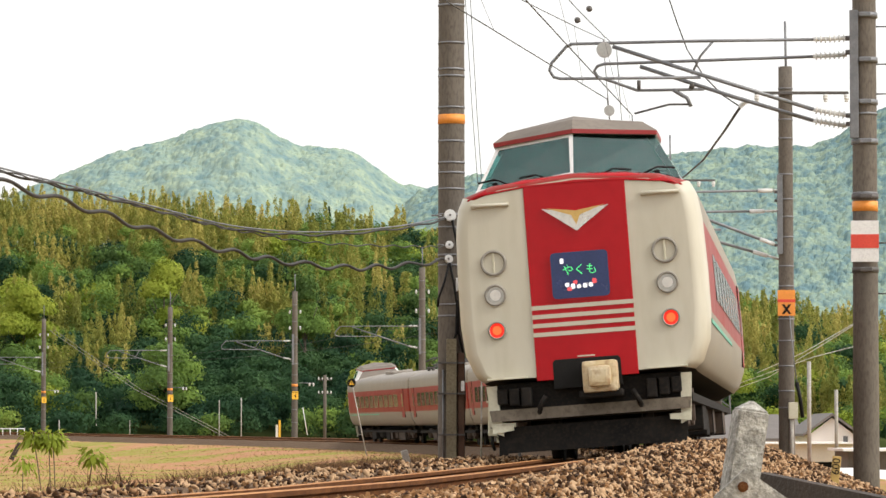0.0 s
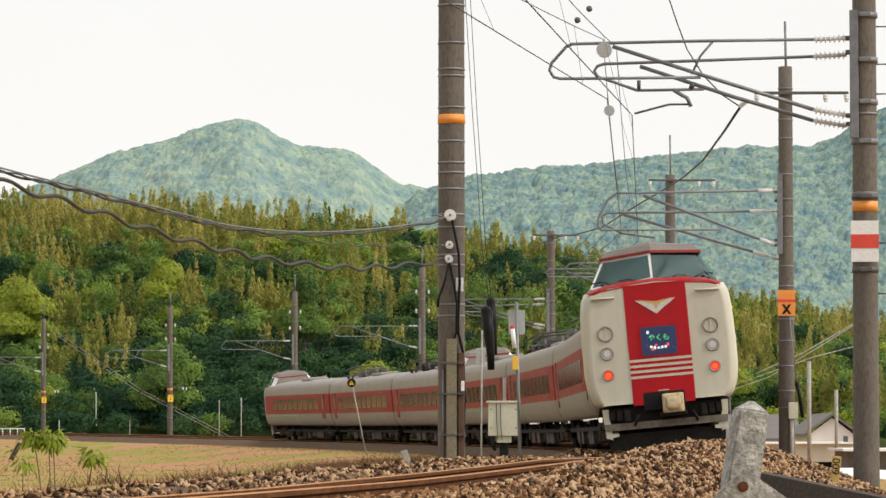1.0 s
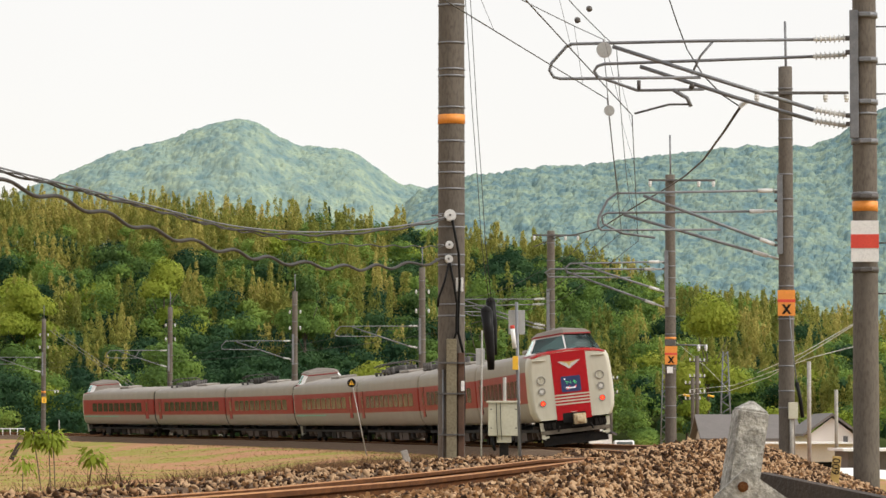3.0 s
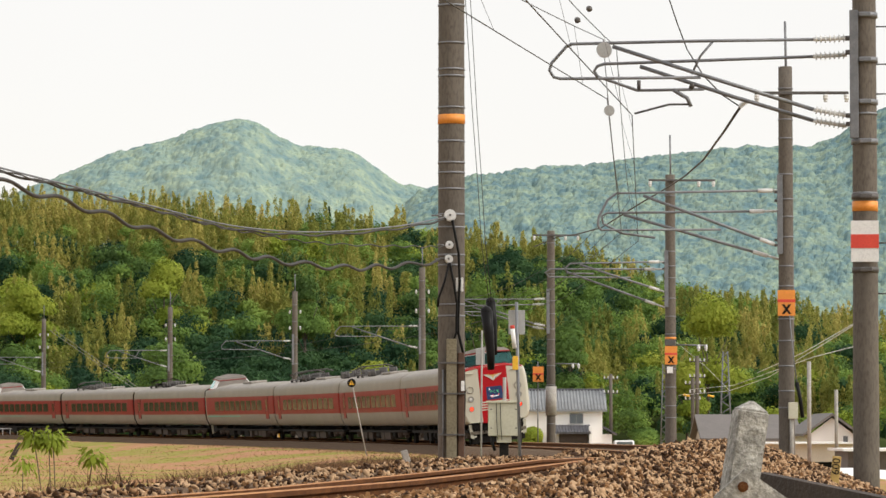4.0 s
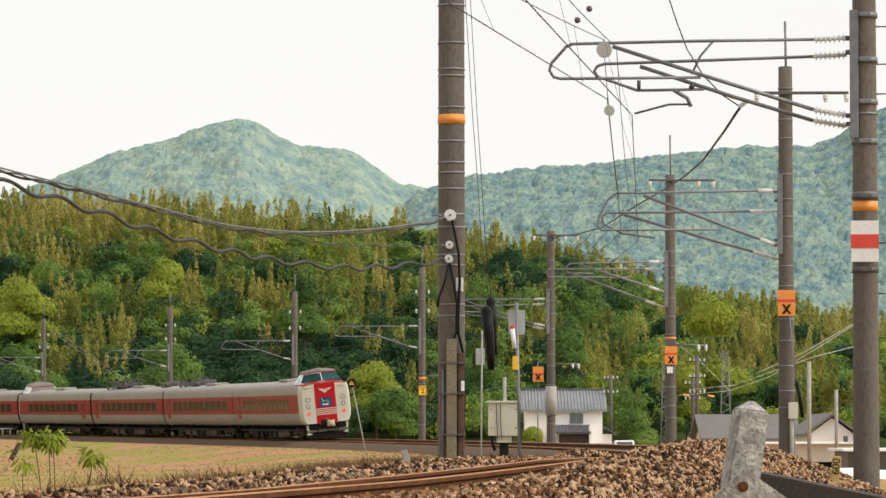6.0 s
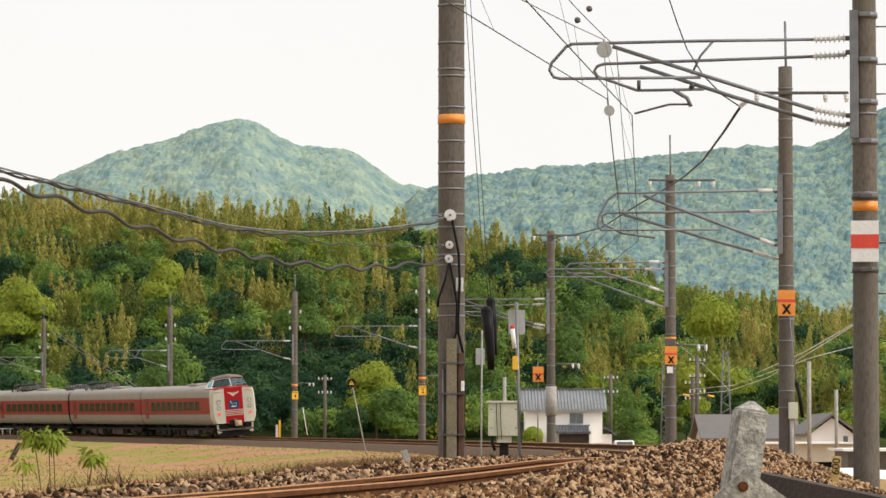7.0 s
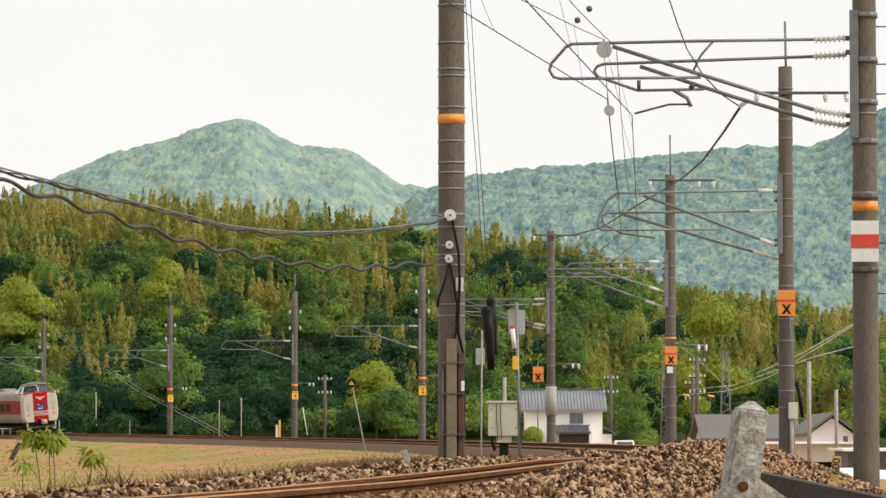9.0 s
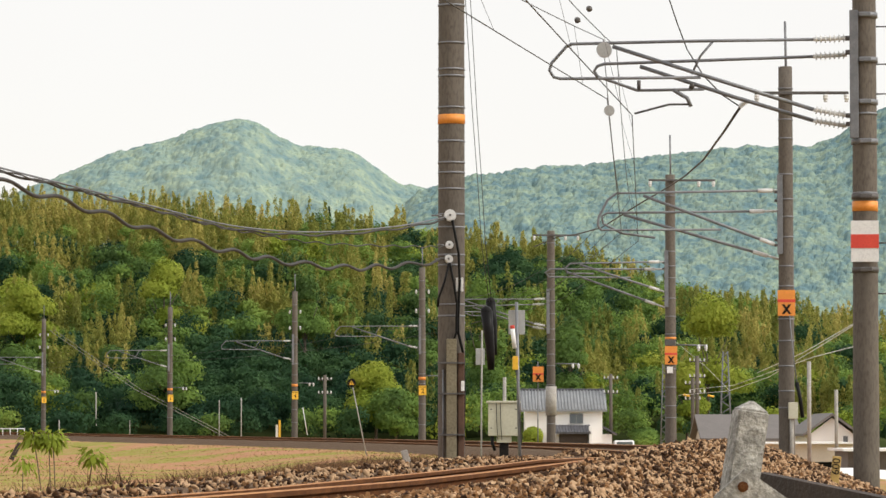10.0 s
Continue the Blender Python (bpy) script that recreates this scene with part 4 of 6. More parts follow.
def leaf_cloud(rng, centres, radii, counts, size, flat=0.35, hang=0.0):
    """Small three-cornered leaves over the surfaces of ellipsoids: vertices, as an (n, 3, 3) array; hang draws them out downwards."""
    out = []
    for c, r, n in zip(centres, radii, counts):
        d = rng.normal(size=(n, 3))
        d /= np.linalg.norm(d, axis=1)[:, None]
        d[:, 2] = np.where(d[:, 2] < -0.35, -d[:, 2] * 0.6, d[:, 2])
        p = c + d * r * rng.uniform(0.66, 1.1, (n, 1))
        nrm = d + rng.normal(size=(n, 3)) * 0.28
        nrm /= np.linalg.norm(nrm, axis=1)[:, None]
        a = np.cross(nrm, rng.normal(size=(n, 3)))
        if hang:
            a = rng.normal(size=(n, 3)) * 0.35 + d * 0.35 + np.array([0, 0, -1.0])
        a /= np.linalg.norm(a, axis=1)[:, None] + 1e-9
        b = np.cross(nrm, a)
        b /= np.linalg.norm(b, axis=1)[:, None] + 1e-9
        sz = size * rng.uniform(0.6, 1.4, (n, 1))
        droop = np.array([0, 0, -1.0]) * sz * flat
        ln, wd = 1 + hang, 0.85 / (1 + 0.45 * hang)
        out.append(np.stack([p + a * sz * ln, p - 0.5 * a * sz * ln + wd * b * sz, p - 0.5 * a * sz * ln - wd * b * sz + droop * 0.4], 1))
    return np.concatenate(out)


def tri_mesh(name, tris, mat):
    me = bpy.data.meshes.new(name)
    n = len(tris)
    me.vertices.add(3 * n)
    me.vertices.foreach_set("co", tris.reshape(-1))
    me.loops.add(3 * n)
    me.loops.foreach_set("vertex_index", np.arange(3 * n, dtype=np.int32))
    me.polygons.add(n)
    me.polygons.foreach_set("loop_start", np.arange(0, 3 * n, 3, dtype=np.int32))
    me.update(calc_edges=True)
    me.validate()
    me.materials.append(mat)
    return me


def broad_tree(rng, base, h, w, leaves, size):
    """The leaves of a round-headed tree: a few lumps at different heights."""
    k = rng.randint(5, 9)
    cs, rs = [], []
    for i in range(k):
        a, q = rng.uniform(0, 6.28), rng.uniform(0.15, 0.62)
        f = rng.uniform(0.35, 0.86)
        cs.append(base + np.array([math.cos(a) * q * w * (1.15 - f), math.sin(a) * q * w * (1.15 - f), h * f]))
        r = w * rng.uniform(0.24, 0.40)
        rs.append(np.array([r, r, r * rng.uniform(0.7, 1.0)]))
    cs.append(base + np.array([0, 0, h * 0.82]))
    rs.append(np.array([w * 0.3, w * 0.3, h * 0.2]))
    return leaf_cloud(rng, cs, rs, [leaves // (k + 1)] * (k + 1), size)


def plume_tree(rng, base, h, w, leaves, size):
    """A clump of bamboo: several slender leaning feathery plumes."""
    k = rng.randint(6, 10)
    cs, rs = [], []
    for i in range(k):
        a, q = rng.uniform(0, 6.28), rng.uniform(0.1, 0.55)
        top = h * rng.uniform(0.62, 1.1)
        lean = rng.uniform(-0.12, 0.12, 2) * top
        for f in (0.36, 0.53, 0.69, 0.83, 0.95):
            cs.append(base + np.array([math.cos(a) * q * w + lean[0] * f * f, math.sin(a) * q * w + lean[1] * f * f, top * f]))
            r = w * 0.20 * (1.25 - 1.0 * f)
            rs.append(np.array([r, r, top * 0.12]))
    return leaf_cloud(rng, cs, rs, [max(6, leaves // len(cs))] * len(cs), size, 0.6, 0.8)


def spire_tree(rng, base, h, w, leaves, size):
    """A narrow dark conifer with tiers that shrink towards the tip."""
    cs, rs = [], []
    for f in np.linspace(0.2, 0.97, 9):
        r = w * 0.36 * (1.06 - f)
        for i in range(2):
            cs.append(base + np.array([rng.uniform(-0.3, 0.3) * r, rng.uniform(-0.3, 0.3) * r, h * f]))
            rs.append(np.array([r, r, h * 0.055]))
    return leaf_cloud(rng, cs, rs, [max(6, leaves // len(cs))] * len(cs), size, 0.6, 0.4)


def plant_woods():
    rng = np.random.RandomState(7)
    kinds = {"mid": [], "bright": [], "deep": [], "bamboo": []}
    step = 2.9
    for gy in np.arange(319, 411, step):
        half = gy * 0.125 + 8
        for gx in np.arange(-half, half, step):
            x, y = gx + rng.uniform(-1.3, 1.3), gy + rng.uniform(-1.3, 1.3)
            f = (y - 319) / 85
            ang = x / y
            if abs(ang - 0.033) < 0.013 and y < 332:
                continue
            if ang > 0.055 and y < 330:
                continue
            z = float(hill_z(np.array([x]), np.array([y]))[0])
            n = float(lumps(np.array([x]), np.array([y]), 26, 31)[0]) * 2.2
            q = rng.rand()
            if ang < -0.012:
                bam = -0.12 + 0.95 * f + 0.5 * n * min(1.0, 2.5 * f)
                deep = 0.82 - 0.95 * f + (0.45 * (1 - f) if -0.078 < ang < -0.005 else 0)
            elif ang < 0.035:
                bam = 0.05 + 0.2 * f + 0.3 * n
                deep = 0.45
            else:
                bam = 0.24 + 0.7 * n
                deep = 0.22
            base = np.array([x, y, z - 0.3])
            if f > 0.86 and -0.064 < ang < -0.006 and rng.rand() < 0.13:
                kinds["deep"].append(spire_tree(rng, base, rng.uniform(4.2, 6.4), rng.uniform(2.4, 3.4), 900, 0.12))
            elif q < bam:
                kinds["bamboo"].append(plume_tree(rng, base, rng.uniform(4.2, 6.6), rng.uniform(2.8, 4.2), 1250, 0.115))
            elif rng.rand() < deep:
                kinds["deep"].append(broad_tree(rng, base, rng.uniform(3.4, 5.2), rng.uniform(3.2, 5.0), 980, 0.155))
            elif rng.rand() < 0.10:
                kinds["bright"].append(broad_tree(rng, base, rng.uniform(3.4, 4.8), rng.uniform(3.0, 4.6), 980, 0.145))
            else:
                kinds["mid"].append(broad_tree(rng, base, rng.uniform(3.4, 5.2), rng.uniform(3.0, 4.8), 980, 0.145))
    for k in range(70):
        x = rng.uniform(-46, 46)
        y = rng.uniform(311.5, 317)
        if abs(x / y - 0.033) < 0.013:
            continue
        key = ("mid", "deep", "mid", "bright")[rng.randint(4)] if x > 0 else ("mid", "deep", "deep", "deep", "deep")[rng.randint(5)]
        kinds[key].append(broad_tree(rng, np.array([x, y, 0.1]), rng.uniform(1.6, 3.2), rng.uniform(2.2, 3.6), 800, 0.12))
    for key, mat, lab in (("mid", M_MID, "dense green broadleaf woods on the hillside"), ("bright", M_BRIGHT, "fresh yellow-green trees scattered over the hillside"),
                          ("deep", M_DEEP, "dark green trees, the shade of the lower slope put into their leaf colour"), ("bamboo", M_BAMBOO, "olive-gold bamboo groves on the hillside")):
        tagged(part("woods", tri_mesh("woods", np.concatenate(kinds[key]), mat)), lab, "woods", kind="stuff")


plant_woods()


def single_tree(x, y, h, w, mat, label, seed, kind=broad_tree, leaves=13000, size=0.13):
    rng = np.random.RandomState(seed)
    z = float(hill_z(np.array([x]), np.array([y]))[0]) if y > 316 else float(ground_z(np.array([x]), np.array([y]))[0])
    root = empty("tree", label, "tree", Matrix.Translation((x, y, z)), "single trees at the foot of the hill")
    bm = bmesh.new()
    tube(bm, [(0, 0, -0.3), (0.05, 0, h * 0.3), (-0.05, 0.05, h * 0.62)], 0.16, 8, r2=0.06)
    for k in range(5):
        a = k * 1.3 + seed
        tube(bm, [(0, 0, h * (0.3 + 0.05 * k)), (math.cos(a) * w * 0.2, math.sin(a) * w * 0.2, h * (0.45 + 0.05 * k)), (math.cos(a) * w * 0.34, math.sin(a) * w * 0.34, h * (0.56 + 0.05 * k))], 0.06, 6, r2=0.025)
    part("trunk", bm, M_BARK, root)
    part("crown", tri_mesh("crown", kind(rng, np.zeros(3), h, w, leaves, size), mat), None, root)


for x, y, h, w, mat, lab, seed in (
        (22.6, 318, 13.4, 6.0, M_BRIGHT, "large round yellow-green tree at the foot of the hill", 3),
        (20.688, 316.5, 8.13, 3.4, M_BRIGHT, "yellow-green tree beside the bamboo", 4),
        (-5.739, 318, 7.586, 4.6, M_BRIGHT, "bushy yellow-green tree behind the track", 5),
        (-4, 314, 6.091-0.6, 4.6, M_MID, "spreading green tree behind the track", 6),
        (-12.582, 340, 15.013-3, 4.2, M_MID, "tall round green tree on the slope", 8),
        (-26.371, 352, 14.591-5, 4.6, M_BRIGHT, "pale yellow-green tree on the slope", 9),
        (-38.928, 345, 13.381-4, 5.6, M_BRIGHT, "yellow-green spreading tree on the slope", 10),
        (-23.489, 320, 9.097-0.6, 5.4, M_MID, "olive-green tree behind the catenary pole", 12),
        (11.311, 330, 11.097-1.5, 4.0, M_MID, "bright green tree above the house", 13),
        (3.263, 326, 15.188-1.2, 4.4, M_MID, "tall leafy tree behind the signal cabinet", 14),
        (16.372, 312, 2.75-0.6, 3.0, M_MID, "low rounded shrub beside the house", 15),
        (6.624, 280, 2.803-0.6, 1.8, M_BRIGHT, "small garden shrub in front of the house", 16)):
    single_tree(x, y, h, w, mat, lab, seed)



# ---- catenary poles, brackets and wires ----
def shared(key, build, store={}):
    """Builds a mesh once and hands out the same one again."""
    if key not in store:
        store[key] = build()
    return store[key]


def shaft_mesh(h, r0, r1):
    bm = bmesh.new()
    n = 12
    pts = [(0, 0, -0.5 + (h + 0.5) * k / n) for k in range(n + 1)]
    tube(bm, pts, r0, 24, r2=r1)
    return mesh_of("shaft", bm, M_CONC)


def ring_mesh(r, h, mat, name="band", t=0.006):
    bm = bmesh.new()
    for a, b in (((0, 0, -h / 2), (0, 0, h / 2)),):
        tube(bm, [a, b], r + t, 24)
    return mesh_of(name, bm, mat)


def insulator_mesh(length, r):
    bm = bmesh.new()
    n = 7
    tube(bm, [(0, 0, 0), (length, 0, 0)], r * 0.42, 10)
    for k in range(n):
        x = length * (k + 0.7) / (n + 0.4)
        tube(bm, [(x - 0.012, 0, 0), (x + 0.010, 0, 0)], r * 0.9, 12, r2=r * 0.6)
    return mesh_of("insulator", bm, M_PORC)


def between(a, b):
    """A pose at a, its x pointing to b."""
    a, b = Vector(a), Vector(b)
    return Matrix.Translation(a) @ (b - a).to_track_quat("X", "Z").to_matrix().to_4x4()


INS = insulator_mesh(0.50, 0.075)


def bar(parent, name, pts, r, mat, label="", n=8):
    bm = bmesh.new()
    tube(bm, pts, r, n)
    return part(name, bm, mat, parent, label)


def bracket(root, upper, y=0.0, discs=True, zo=0.0):
    """A hinged cantilever: stay tube with a hooked end, diagonal tube, steady arm and insulators."""
    def v(q):
        return (q[0], y, q[1] + zo)
    if upper:
        top = [(-0.754, 6.155), (-2.764, 6.147), (-4.355, 6.122), (-4.439, 6.080), (-4.657, 5.837), (-4.690, 5.728), (-4.623, 5.627), (-4.523, 5.602), (-2.429, 5.602)]
        diag = [(-3.744, 6.080), (-2.345, 5.619), (-0.754, 5.108)]
        ends = ((-0.251, 6.172), (-0.251, 5.016))
    else:
        top = [(-0.754, 5.937), (-2.345, 5.895), (-3.894, 5.854), (-3.995, 5.820), (-4.037, 5.745), (-3.978, 5.661), (-3.392, 5.452), (-3.099, 5.452), (-2.387, 5.460)]
        diag = [(-3.350, 5.812), (-1.926, 5.334), (-0.754, 4.974)]
        ends = ((-0.251, 5.962), (-0.251, 4.890))
    bar(root, "stay_tube", [v(p) for p in top], 0.024, M_STEEL)
    bar(root, "bracket_tube", [v(p) for p in diag], 0.030, M_STEEL)
    for a, b in ((top[0], ends[0]), (diag[-1], ends[1])):
        part("insulator", INS, None, root, m=between(v(a), v(b)))
    if upper:
        bar(root, "strut", [v((-2.245, 6.138)), v((-2.429, 5.929)), v((-2.563, 5.653))], 0.018, M_STEEL)
        if not discs:
            return
        bm = bmesh.new()
        tube(bm, [v((-3.869, 6.138)), v((-3.869, 6.088))], 0.02, 8)
        tube(bm, [(*v((-3.869, 6.029))[:1], y - 0.05, v((-3.869, 6.029))[2]), (*v((-3.869, 6.029))[:1], y + 0.05, v((-3.869, 6.029))[2])], 0.115, 20)
        part("disc_insulator", bm, M_DISC, root, "grey disc insulator")
        bm = bmesh.new()
        tube(bm, [(v((-3.794, 5.117))[0], y - 0.04, v((-3.794, 5.117))[2]), (v((-3.794, 5.117))[0], y + 0.04, v((-3.794, 5.117))[2])], 0.078, 20)
        part("disc_insulator", bm, M_DISC, root)
    else:
        bar(root, "post", [v((-3.367, 5.602)), v((-3.367, 5.452))], 0.028, M_DARKSTEEL)
        bar(root, "drop_arm", [v((-2.848, 5.452)), v((-2.739, 5.385)), v((-2.638, 5.326)), v((-2.588, 5.200))], 0.03, M_STEEL)
        bar(root, "steady_arm", [v((-2.621, 5.234)), v((-2.915, 5.234)), v((-3.434, 5.100))], 0.016, M_DARKSTEEL)
        bar(root, "strut", [v((-2.554, 5.552)), v((-2.580, 5.468))], 0.04, M_DARKSTEEL)


def hooked_arm(root, y, stay, diag):
    """One hinged arm: hooked stay tube over a diagonal tube, white insulators at the pole."""
    bar(root, "stay_tube", [(x, y, z) for x, z in stay], 0.03, M_STEEL)
    bar(root, "bracket_tube", [(x, y, z) for x, z in diag], 0.036, M_STEEL)
    for q, p in ((stay[0], stay[1]), (diag[-1], diag[-2])):
        d = (Vector(q) - Vector(p)).normalized() * 0.36
        bm = bmesh.new()
        tube(bm, [(q[0] - d.x, y, q[1] - d.y), (q[0], y, q[1])], 0.052, 10)
        tube(bm, [(q[0], y, q[1]), (-0.15, y, q[1] + d.y * (q[0] + 0.15) / -0.36)], 0.03, 8)
        part("insulator", bm, M_PORC, root, "white rod insulator")


ARMS_NEAR = ((-0.12, [(-0.32, 6.207), (-4.08, 6.144), (-4.29, 5.98), (-4.507, 5.558), (-4.52, 5.367), (-4.44, 5.258), (-1.57, 5.268)], [(-3.43, 6.088), (-0.30, 4.913)]),
             (0.25, [(-0.5, 5.73), (-4.289, 5.694), (-4.425, 5.612), (-4.385, 5.435), (-3.95, 5.203), (-3.135, 5.093)], [(-3.895, 5.652), (-0.435, 4.655)]))
ARMS_NEXT = ((-0.12, [(-0.39, 6.196), (-3.40, 6.131), (-3.55, 5.997), (-3.51, 5.806), (-2.6, 5.79)], [(-3.07, 6.094), (-0.39, 5.241)]),
             (0.25, [(-0.49, 5.966), (-4.05, 5.958), (-4.22, 5.843), (-4.09, 5.691), (-1.31, 5.678)], [(-3.49, 5.864), (-0.49, 4.782)]))


def plate(root, name, x, z, w, h, mat, y=-0.215, label="", t=0.006):
    bm = bmesh.new()
    box(bm, x - w / 2, x + w / 2, y - t, y + t, z - h / 2, z + h / 2, 0.003)
    return part(name, bm, mat, root, label)


def cross_mark(root, x, z, size, y):
    bm = bmesh.new()
    for s in (-1, 1):
        prism(bm, [(x - size, z - s * size), (x - size * 0.42, z - s * size), (x + size, z + s * size), (x + size * 0.42, z + s * size)], y - 0.004, y)
    bmesh.ops.recalc_face_normals(bm, faces=bm.faces)
    part("cross", bm, M_DARK, root)


def digit(root, text, x, z, size, y):
    cur = bpy.data.curves.new("digit", "FONT")
    cur.body, cur.size, cur.align_x, cur.align_y, cur.extrude = text, size, "CENTER", "CENTER", 0.002
    cur.materials.append(M_DARK)
    ob = part_text("digit", cur, root)
    ob.matrix_basis = pose(x, y, z, 90, 0, 0)


def catenary_pole(s, u, top, label, double=True, rod=1.2, base=-0.62, zo=0.0, bands=14, tail=True, arms=(), band_from=1.2):
    """Round concrete pole; heights are over the rails."""
    root = empty("catenary_pole", label, "catenary pole", facing(s, u), "catenary poles along the curve")
    part("shaft", shared(("shaft", top), lambda: shaft_mesh(top - base, 0.198, 0.165)), None, root, m=pose(0, 0, base))
    rng = random.Random(int(s * 7))
    for k in range(bands):
        z = base + band_from + (top - base - 0.4 - band_from) * (k + 0.5 + rng.uniform(-0.3, 0.3)) / bands
        r = 0.198 - 0.033 * (z - base) / (top - base)
        part("band", shared(("band", round(r, 2)), lambda: ring_mesh(r, 0.035, M_STEEL)), None, root, m=pose(0, 0, z))
    if rod:
        bar(root, "lightning_rod", [(0.02, 0, top - 0.3), (0.0, 0, top + rod)], 0.03, M_STEEL)
    # hinge channel on the track side
    bm = bmesh.new()
    box(bm, -0.22, -0.09, -0.21, -0.15, (0.000, 4.673)[1] + zo, (0.000, 6.582)[1] + zo, 0.008)
    part("hinge_channel", bm, M_STEEL, root, "galvanised steel channel")
    for q in (66, 91, 204, 219):
        bm = bmesh.new()
        z = 0.336 + (762.8 - q) / 119.4 + zo
        box(bm, -0.28, -0.17, -0.16, 0.0, z - 0.03, z + 0.03, 0.01)
        part("hinge", bm, M_DARKSTEEL, root)
    for arm in arms:
        hooked_arm(root, *arm)
    if not arms:
        bracket(root, True, -0.12, double, zo)
    if double and not arms:
        bracket(root, False, 0.25, zo=zo)
    if tail:
        bar(root, "tail_arm", [(0.1, 0, 3.4), (1.25, 0, 3.38)], 0.025, M_STEEL)
        for x in (0.95, 1.2):
            part("tail_insulator", shared("tail_ins", lambda: insulator_small()), None, root, m=pose(x, 0, 3.38))
    return root


def insulator_small():
    bm = bmesh.new()
    for z, r in ((-0.16, 0.045), (-0.10, 0.06), (-0.04, 0.06), (0.0, 0.03)):
        tube(bm, [(0, 0, z - 0.03), (0, 0, z + 0.03)], r, 10)
    return mesh_of("tail_insulator", bm, M_PORC)


def crossarm(root, z, x0, x1, xs):
    bm = bmesh.new()
    box(bm, x0, x1, -0.23, -0.16, z - 0.035, z + 0.035, 0.008)
    part("crossarm", bm, M_DARKSTEEL, root)
    for x in xs:
        part("tail_insulator", shared("tail_ins", lambda: insulator_small()), None, root, m=pose(x, -0.2, z - 0.03))


POLES = [(13.0, 3.23), (47.0, 3.25), (83.0, 3.31), (117.0, 3.25), (154.0, 3.22), (190.0, 3.25), (224.0, 3.2), (259.0, 3.25), (294.0, 3.25), (330.0, 3.25)]
p1 = catenary_pole(*POLES[0], 9.6, "weathered round concrete catenary pole with double bracket and red-white plate", rod=0, bands=5, tail=False, band_from=4.2)
for z in ((-12.814, 3.668)[1],):
    part("orange_band", ring_mesh(0.185, 0.15, M_ORANGE), None, p1, "orange paint band", m=pose(0, 0, z))
sign = plate(p1, "white_plate", -0.01, (-12.814, 3.140)[1], 0.41, 0.61, M_WHITE, -0.21)
plate(p1, "red_plate", -0.01, (-12.814, 3.140)[1], 0.412, 0.205, M_ORED, -0.218)
for q in (348, 478, 25, 105, 180, 250):
    bm = bmesh.new()
    z = 0.336 + (762.8 - q) / 119.4
    tube(bm, [(0, 0, z - 0.04), (0, 0, z + 0.04)], 0.2, 24)
    box(bm, -0.08, 0.1, -0.24, -0.18, z - 0.03, z + 0.03, 0.01)
    part("clamp", bm, M_STEEL if q in (25, 105, 180, 250) else M_DARKSTEEL, p1)
for q in (45, 112, 165, 430, 520):
    bar(p1, "step_bolt", [(0.15, 0, 0.336 + (762.8 - q) / 119.4), (0.33, -0.02, 0.336 + (762.8 - q) / 119.4), (0.34, -0.02, 0.30 + (762.8 - q) / 119.4)], 0.012, M_DARKSTEEL)

LAB = "round concrete catenary pole with bracket arm and "
p2 = catenary_pole(*POLES[1], 9.2, LAB + "orange cross plate", rod=1.1, tail=False, arms=ARMS_NEAR)
p3 = catenary_pole(*POLES[2], 9.15, LAB + "orange cross plate", rod=1.35, arms=ARMS_NEXT)
p4 = catenary_pole(*POLES[3], 9.1, LAB + "wrapped base", rod=0)
far_poles = [catenary_pole(s, u, 9.1, LAB + lab, double=False, rod=1.1, zo=-0.15, bands=9) for (s, u), lab in zip(POLES[4:], ("yellow number plate",) * 4 + ("lightning rod",) * 2)]
for p, z, w in ((p2, 3.50, 0.42), (p3, 3.04, 0.42)):
    o = plate(p, "orange_plate", -0.01, z, w, 0.62, M_ORANGE)
    plate(p, "red_bar", -0.01, z + 0.05, w + 0.004, 0.07, M_ORED, -0.222)
    cross_mark(p, -0.01, z - 0.15, 0.115, -0.224)
    crossarm(p, 8.95 if p is p3 else 8.55, -0.75, 1.5, (-0.7, 0.95, 1.45))
plate(p3, "white_tag", -0.05, 2.55, 0.2, 0.22, M_WHITE)
plate(p3, "grey_tag", -0.04, 3.48, 0.36, 0.2, M_DARKSTEEL)
part("orange_band", ring_mesh(0.185, 0.08, M_ORANGE), None, p3, m=pose(0, 0, 3.62))
crossarm(p4, 8.9, -0.8, 1.2, (-0.75, 0.6, 1.15))
part("wrapping", ring_mesh(0.215, 1.25, M_CONCL, "wrapping", 0.02), None, p4, "pale coil wrapped round the pole", m=pose(0, 0, 1.8))
for p, t in zip(far_poles, ("2", "4", "", "")):
    plate(p, "yellow_plate", -0.02, 2.62, 0.4, 0.5, M_YELLOW)
    part("orange_band", ring_mesh(0.185, 0.16, M_ORANGE), None, p, m=pose(0, 0, 3.25))
    plate(p, "dark_line", -0.02, 2.79, 0.36, 0.03, M_DARK, -0.222)
    if t:
        digit(p, t, -0.02, 2.58, 0.34, -0.226)
    else:
        plate(p, "dark_mark", -0.02, 2.57, 0.06, 0.2, M_DARK, -0.222)
    for q in (7.9, 6.9):
        for x in (-0.32, 0.35):
            part("tail_insulator", shared("tail_ins", lambda: insulator_small()), None, p, m=pose(x, 0, q))
        bar(p, "cross_bar", [(-0.35, 0, q + 0.02), (0.38, 0, q + 0.02)], 0.02, M_DARKSTEEL)
